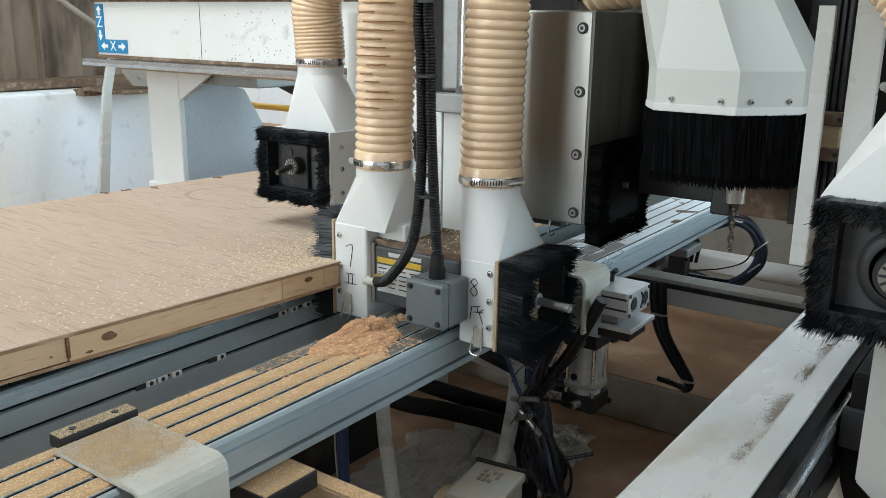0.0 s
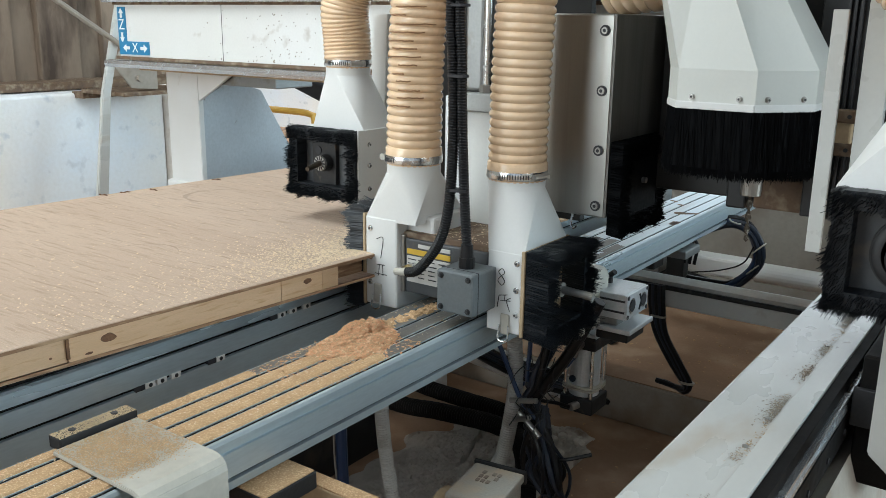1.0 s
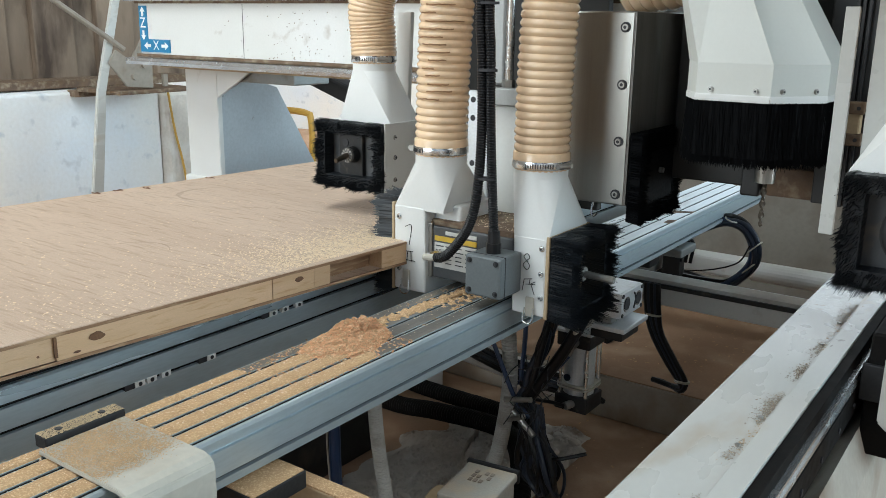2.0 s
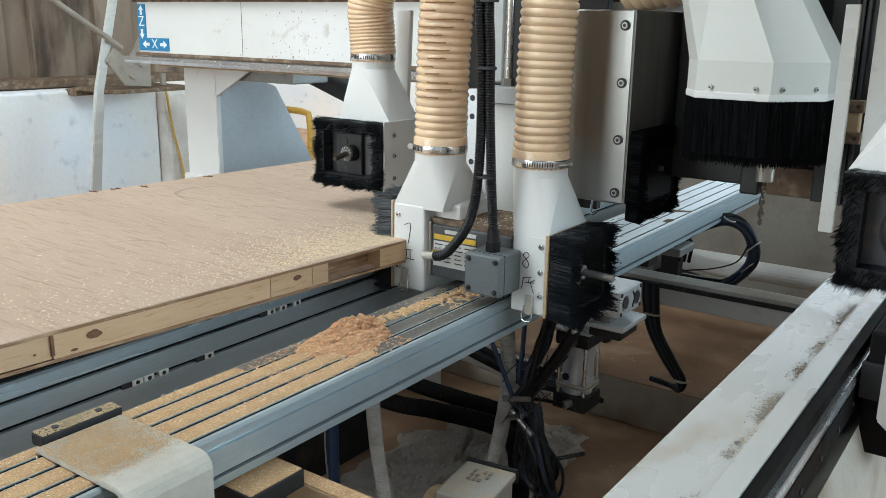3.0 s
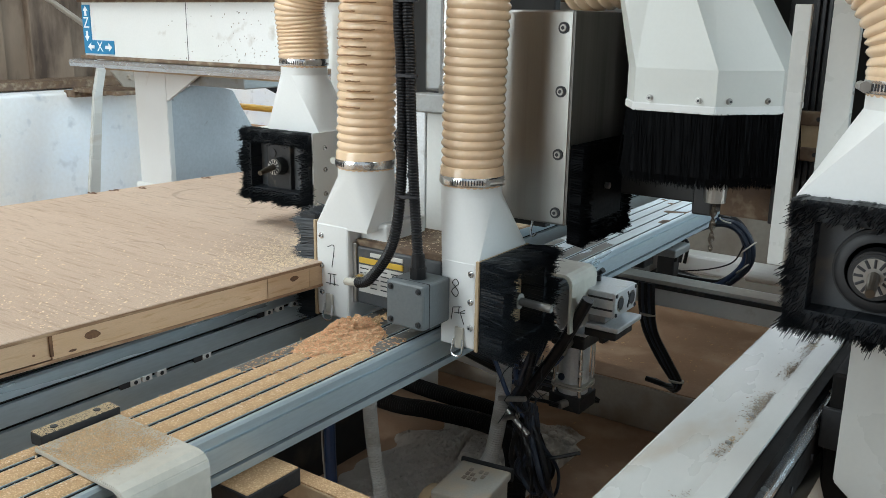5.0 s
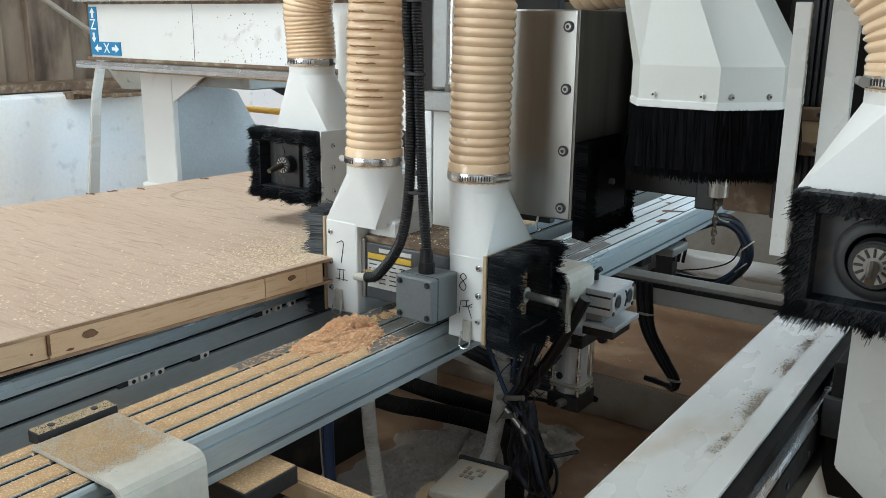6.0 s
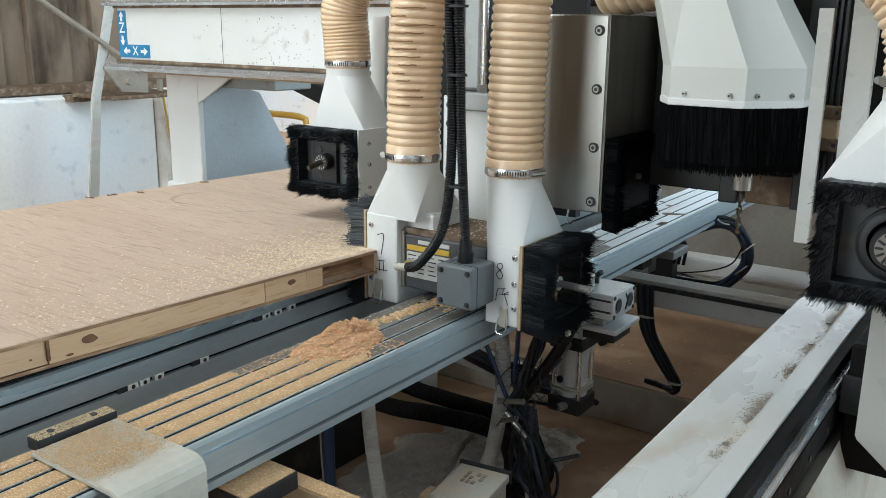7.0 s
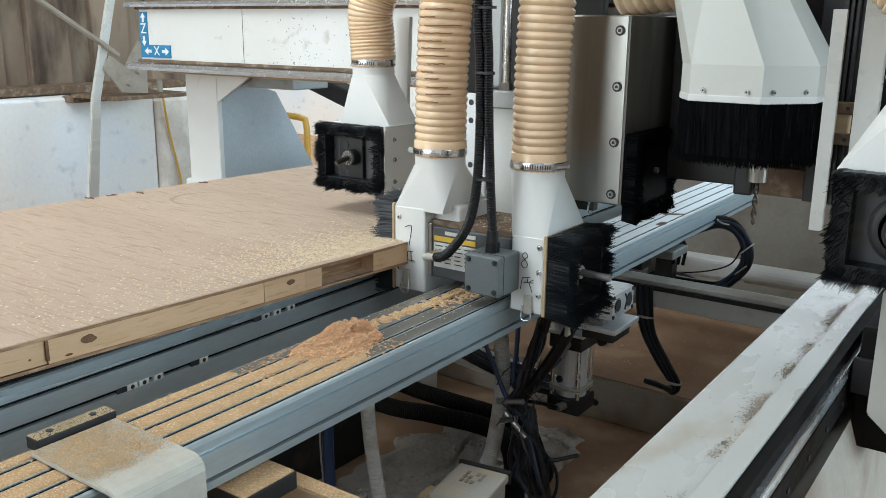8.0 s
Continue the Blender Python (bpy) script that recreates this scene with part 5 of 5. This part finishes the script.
def bed_shade_panel():
    # added sheet, no known part: its dark colour replaces the shade under the table
    t = thing("bed_shade_panel", (-1.31, 1.2, FLOOR_Z), "added dark panel standing in for the shade under the table", "panel")
    part("sheet", box(-1.375, -1.355, .2, 1.62, -1.08, -.60, .003), DARK_PAINT_AND_SHADE, t)
    part("flange", box(-1.385, -1.345, .2, 1.62, -.60, -.585, .003), DARK_PAINT_AND_SHADE, t)


bed_shade_panel()


def far_frame():
    t = thing("end_plate", (-.8, 3.3, FLOOR_Z), "beige machine end plate behind the table", "plate")
    part("plate", box(-2.2, -.33, 3.3, 3.33, -1.08, -.42, .003), END_PAINT, t)
    t = thing("far_tube", (-.75, 2.9, FLOOR_Z), "white painted tube of the far frame", "beam")
    part("tube", box(-1.5, -.80, 2.86, 2.94, -.82, -.755, .01), WHITE, t)
    part("round_tube", rod((-.79, 2.9, -.79), (-.33, 2.88, -.785), .033, seg=20), WHITE, t)
    part("leg", box(-1.4, -1.3, 2.87, 2.93, -1.08, -.82, .003), WHITE_DIRTY, t)
    part("leg", box(-.45, -.37, 2.87, 2.93, -1.08, -.82, .003), WHITE_DIRTY, t)
    t = thing("drag_hose", (-.7, 2.75, -.86), "black hose lying before the far frame", "hose")
    part("hose", tube([(-1.3, 2.7, -.80), (-1.0, 2.72, -.79), (-.8, 2.74, -.83), (-.6, 2.76, -.845), (-.36, 2.78, -.845)], .017, 12, 40), CABLE, t)
    part("hose", tube([(-1.3, 2.7, -.90), (-1.25, 2.7, -1.0), (-1.2, 2.7, -1.08)], .017, 12, 14), CABLE, t)


def valve_box():
    t = thing("valve_box", (-.65, 1.02, FLOOR_Z), "grey cast valve box dusted with sawdust", "valve box")
    turn = Matrix.Translation((-.658, 1.022, 0)) @ Matrix.Rotation(radians(8), 4, "Z") @ Matrix.Translation((.658, -1.022, 0))
    part("body", box(-.698, -.618, .96, 1.065, -.78, -.682, .006, turn=turn), VALVE_GREY, t)
    part("lid", box(-.701, -.615, .957, 1.068, -.690, -.676, .004, turn=turn), VALVE_GREY, t)
    for k in range(4):
        for r in range(3):
            if (k + r) % 4 != 3:
                part("embossing", box(-.676 + k * .0085, -.670 + k * .0085, 1.012 + r * .013, 1.021 + r * .013, -.6762, -.6745, .0006, turn=turn), OLD_STEEL, t)
    part("gasket", box(-.703, -.613, 1.066, 1.073, -.694, -.672, .002, turn=turn), BLACK_RUBBER, t, "black gasket")
    part("motor_end", rod((-.715, .975, -.72), (-.69, .975, -.72), .036, .036, 24, bevel=.004), BEIGE_EDGE, t, "dusty round motor end")
    part("pedestal", box(-.69, -.63, .98, 1.05, -1.08, -.78, .004, turn=turn), BLACK_STEEL, t)


def broken_concrete():
    """A broken slab of old concrete on the floor with a crack through it."""
    t = thing("concrete_slab", (-1.1, 1.7, FLOOR_Z), "cracked pale concrete footing with dust and rubble", "concrete")
    crack = [(-1.17, 1.50), (-1.146, 1.55), (-1.124, 1.59), (-1.117, 1.641), (-1.135, 1.70), (-1.1525, 1.745), (-1.160, 1.79), (-1.164, 1.817), (-1.174, 1.86)]

    def broken(x, y):
        for (xa, ya), (xb, yb) in zip(crack, crack[1:]):
            if ya <= y <= yb:
                c = xa + (xb - xa) * (y - ya) / (yb - ya) + .008 * noise.noise(Vector((y * 40, 0, 0)))
                if abs(x - c) < .0035 + .006 * abs(noise.noise(Vector((y * 23, 7, 0)))):
                    return -2
        d = math.hypot((x + 1.07) / .19, (y - 1.62) / .34)
        return 1.5 - d * 1.3
    dust_sheet("slab", -1.36, -.90, 1.2, 2.0, FLOOR_Z, .026, "", CONCRETE, .3, 12, .0045, 5, broken, t)
    rng = random.Random(3)
    for k in range(26):
        x, y, s = rng.uniform(-1.06, -.90), rng.uniform(1.70, 1.90), rng.uniform(.005, .015)
        b = bmesh.new()
        bmesh.ops.create_icosphere(b, subdivisions=2, radius=s)
        for vert in b.verts:
            vert.co *= 1 + .5 * noise.noise(vert.co * 60 + Vector((k, 0, 0)))
            vert.co.z *= .6
        bmesh.ops.translate(b, vec=(x, y, -1.04 + s * .35), verts=b.verts)
        part("rubble", b, CONCRETE, t)


# ---- sawdust ----
def dust_sheet(name, x0, x1, y0, y1, z, thick, label, material=DUST, hole=.42, scale=30.0, step=.004, seed=0, ragged=None, parent=None):
    """A thin uneven layer of dust with a broken outline."""
    b = bmesh.new()
    nx, ny = max(3, int((x1 - x0) / step)), max(3, int((y1 - y0) / step))
    grid = []
    for i in range(nx + 1):
        row = []
        for j in range(ny + 1):
            x, y = x0 + (x1 - x0) * i / nx, y0 + (y1 - y0) * j / ny
            edge = min(1, .35 + min(i, nx - i) * .65) if min(i, nx - i) else 0
            end = min(1, min(j, ny - j) / 2.5)
            n = .5 + .5 * noise.noise(Vector((x * scale, y * scale, seed)))
            f = .5 + .5 * noise.noise(Vector((x * 330, y * 330, seed + 4)))
            keep = n + (ragged(x, y) if ragged else 0)
            hgt = max(0, min(1, (keep - hole) * (6 if thick < .01 else 2.2))) * edge * end
            row.append((b.verts.new((x, y, z + hgt * (thick * (.35 + .25 * n + .8 * f)) - .0003)), hgt))
        grid.append(row)
    for i in range(nx):
        for j in range(ny):
            q = (grid[i][j], grid[i + 1][j], grid[i + 1][j + 1], grid[i][j + 1])
            if sum(h for _, h in q) > .05:
                b.faces.new([v for v, _ in q])
    loose = [v for v in b.verts if not v.link_faces]
    bmesh.ops.delete(b, geom=loose, context="VERTS")
    if parent:
        return tagged(part(name, b, material, parent, label, smooth=True), kind="stuff")
    return solo(name, b, material, label, "sawdust", "stuff", smooth=thick < .0018)


def sawdust():
    ends = (.74, .93, .93, .90)
    lanes = ((-.8705, -.8500), (-.8430, -.8165), (-.8095, -.7825), (-.7755, -.7490))
    for k, ((a, c), e) in enumerate(zip(lanes, ends)):
        dust_sheet("sawdust_lane", a, c, .12, e, BEAM_Z, .0024, "sawdust lying between the slots of the beam", hole=.2, step=.0028, seed=k * 3 + 1,
                   ragged=lambda x, y, e=e: .25 if y < e - .1 else .25 - (y - e + .1) * 3.5)
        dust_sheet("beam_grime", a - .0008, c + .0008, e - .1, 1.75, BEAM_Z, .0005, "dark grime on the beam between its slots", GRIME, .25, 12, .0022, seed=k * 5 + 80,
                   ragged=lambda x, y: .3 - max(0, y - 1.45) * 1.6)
    dust_sheet("sawdust_ridge", -.8495, -.8160, .93, 1.24, BEAM_Z, .0042, "ridge of reddish sawdust along the back slot", DUST, .40, 90, .0022, seed=41,
               ragged=lambda x, y: .22 - abs(x + .8435 - (y - .95) * .085) * 26 + (y - 1.1) * .5)
    dust_sheet("sawdust_film", -.842, -.782, 1.12, 1.40, BEAM_Z, .0032, "reddish shavings below the motor", DUST, .5, 110, .0022, seed=43, ragged=lambda x, y: .1 - abs(y - 1.24) * 1.5)
    dust_sheet("sawdust_film", -.868, -.74, 1.9, 2.6, BEAM_Z, .002, "thin dusty film on the beam", RUST, .66, 14, seed=47)

    # heap: a long low tail towards the near end and a steep broken end
    def heap(x, y):
        along = (y - .955 - (x + .862) * .75)
        tail = max(0, min(1, 1 + along / .19)) if along < 0 else 0
        front = max(0, min(1, -along / .022))
        mid = -.838 + (-along) * .22
        across = max(0, 1 - (abs(x - mid) / (.036 + .1 * max(0, -along))) ** 2)
        crumb = .8 + .45 * noise.noise(Vector((x * 38, y * 38, 3))) + .3 * noise.noise(Vector((x * 140, y * 140, 3)))
        return .030 * tail ** 1.5 * front ** .6 * across ** .8 * crumb
    b = bmesh.new()
    bmesh.ops.create_grid(b, x_segments=60, y_segments=100, size=1)
    for vert in b.verts:
        x, y = -.810 + vert.co.x * .062, .85 + vert.co.y * .115
        vert.co = Vector((x, y, BEAM_Z - .0012 + heap(x, y)))
    low = [f for f in b.faces if max(v.co.z for v in f.verts) < BEAM_Z + .0004]
    bmesh.ops.delete(b, geom=low, context="FACES")
    rng = random.Random(77)
    spots = []
    while len(spots) < 12000:
        x, y = rng.uniform(-.871, -.745), rng.uniform(.735, .97)
        h = heap(x, y)
        if h > .002 or rng.random() < .035:
            spots.append((x, y, BEAM_Z + h * .97))
    b = flakes(spots[:8500], .0021, b, 5)
    solo("pale_shavings", flakes(spots[8500:], .0021, None, 25), DUST, "paler shavings on the heap", "sawdust", "stuff")
    solo("shavings_heap", b, DUST_RED, "small heap of reddish wood shavings on the beam", "sawdust", "stuff")
    spots = [(rng.choice(lanes)[0] + rng.uniform(0, .018), rng.uniform(.15, 1.5) if k % 3 else rng.uniform(.3, .95), BEAM_Z + .003) for k in range(1500)]
    solo("loose_chips", flakes(spots, .0011, None, 6), FLAKE, "loose pale chips on the beam", "sawdust", "stuff")
    b = None
    for _ in range(70):
        x, y, a, ln = rng.uniform(-.868, -.745), rng.uniform(.45, 1.42), rng.uniform(0, 6.3), rng.uniform(.004, .011)
        z = BEAM_Z + .004
        b = tube([(x, y, z), (x + ln * .5 * math.cos(a), y + ln * .5 * math.sin(a), z + .003), (x + ln * math.cos(a + .6), y + ln * math.sin(a + .6), z)], .0004, 4, 6, bm=b)
    solo("wood_fibres", b, DUST, "curled wood fibres on the beam", "sawdust", "stuff")
    # on the saddle and its pad
    spots = []
    while len(spots) < 15000:
        x, y = -.851 + .1 * rng.random() ** .9 + rng.gauss(0, .008), rng.gauss(.49, .034)
        if -.851 < x < -.715 and .447 < y < .551 and noise.noise(Vector((x * 60, y * 60, 2))) > rng.uniform(-.9, .35):
            spots.append((x, y, -.4468))
    solo("saddle_dust", flakes(spots[:8500], .0009, None, 7), DUST, "fine sawdust spread over the saddle", "sawdust", "stuff")
    solo("saddle_chips", flakes(spots[8500:], .0009, None, 27), BEIGE_EDGE, "pale chips among the sawdust on the saddle", "sawdust", "stuff")
    spots = [(rng.uniform(-.878, -.857), rng.uniform(.458, .555), -.44) for _ in range(3200)]
    solo("pad_dust", flakes(spots, .0008, None, 17), BEIGE_EDGE, "pale dust on the rubber pad", "sawdust", "stuff")
    # on the door
    turn = Matrix.Translation((-1.0, .5, 0)) @ Matrix.Rotation(radians(-4.8), 4, "Z") @ Matrix.Translation((1.0, -.5, 0))
    spots = []
    for _ in range(9000):
        y = rng.gauss(1.14, .13)
        x = -1.005 - abs(rng.gauss(0, .075)) - .006
        spots.append((x, y, -.379))
    for _ in range(1100):
        spots.append((rng.uniform(-1.7, -1.004), rng.uniform(-.1, 1.6), -.379))
    for _ in range(1500):
        spots.append((-1.004 - abs(rng.gauss(0, .14)), rng.uniform(.55, 1.3), -.379))
    spots = [tuple(turn @ Vector(s)) for s in spots]
    solo("door_chips", flakes(spots, .0019, None, 15), FLAKE, "pale chips scattered over the door panel", "sawdust", "stuff")
    dust_sheet("rail_grease", -.331, -.252, 1.14, 2.2, -.457, .0004, "wet glossy grease on the machine rail", GREASE, .45, 26, .003, 61,
               lambda x, y: min(.5, (y - 1.36) * 1.6) - max(0, -.262 - x) * max(0, 1.62 - y) * 22)
    dust_sheet("rail_grease", -.2495, -.228, 1.2, 2.2, -.4556, .0004, "wet glossy grease on the machine rail", GREASE, .5, 34, .003, 64,
               lambda x, y: min(.3, (y - 1.36) * 1.2) - max(0, x + .243) * 14)
    spots = []
    while len(spots) < 2600:
        y = rng.uniform(.72, 1.75)
        if noise.noise(Vector((y * 9, 5, 0))) + (.15 if y > 1.2 else 0) > rng.uniform(-.1, .6):
            spots.append((min(-.2512, -.2535 - abs(rng.gauss(0, .004 + .006 * rng.random()))), y, -.4568))
    solo("rail_dirt", flakes(spots[:1700], .0013, None, 20), OLD_STEEL, "brown dirt along the seam of the rail", "dirt", "stuff")
    solo("rail_grit", flakes(spots[1700:], .0009, None, 19), BEIGE_EDGE, "gritty crumbs along the seam of the rail", "dirt", "stuff")
    for x, y, a in ((-1.795, 1.05, .3), (-1.79, 1.10, 1.2), (-1.77, 1.16, .1), (-1.78, 1.34, .6)):
        q = turn @ Vector((x, y, -.379))
        solo("bark_sliver", tube([q + Vector((math.cos(a) * k, math.sin(a) * k, .001 + .001 * math.sin(k * 400))) for k in (-.011, -.004, .004, .011)], .0017, 5, 9), KNOT, "dark wood sliver at the edge of the door panel", "wood sliver", group="slivers")
    # on the floor
    spots = [(rng.uniform(-1.4, -.35), rng.uniform(2.15, 3.1), FLOOR_Z) for _ in range(500)]
    spots += [(rng.uniform(-1.0, -.3), rng.uniform(1.4, 2.1), FLOOR_Z) for _ in range(120)]
    solo("floor_chips", flakes(spots, .005, None, 16), DUST, "chips scattered on the floor", "sawdust", "stuff")
    spots = [(rng.uniform(-.897, -.73), rng.uniform(1.25, 1.37), -.335) for _ in range(420)]
    part("motor_chips", flakes(spots, .0016, None, 18), FLAKE, GANTRY, "chips on top of the motor")


guided_cylinder()
lift_cylinder()
cable_runs()
far_frame()
valve_box()
broken_concrete()
sawdust()


def motions():
    base = GANTRY.location.copy()
    walk(GANTRY, [(t, pose(base.x, base.y + d, base.z)) for t, d in TRAVEL])


motions()
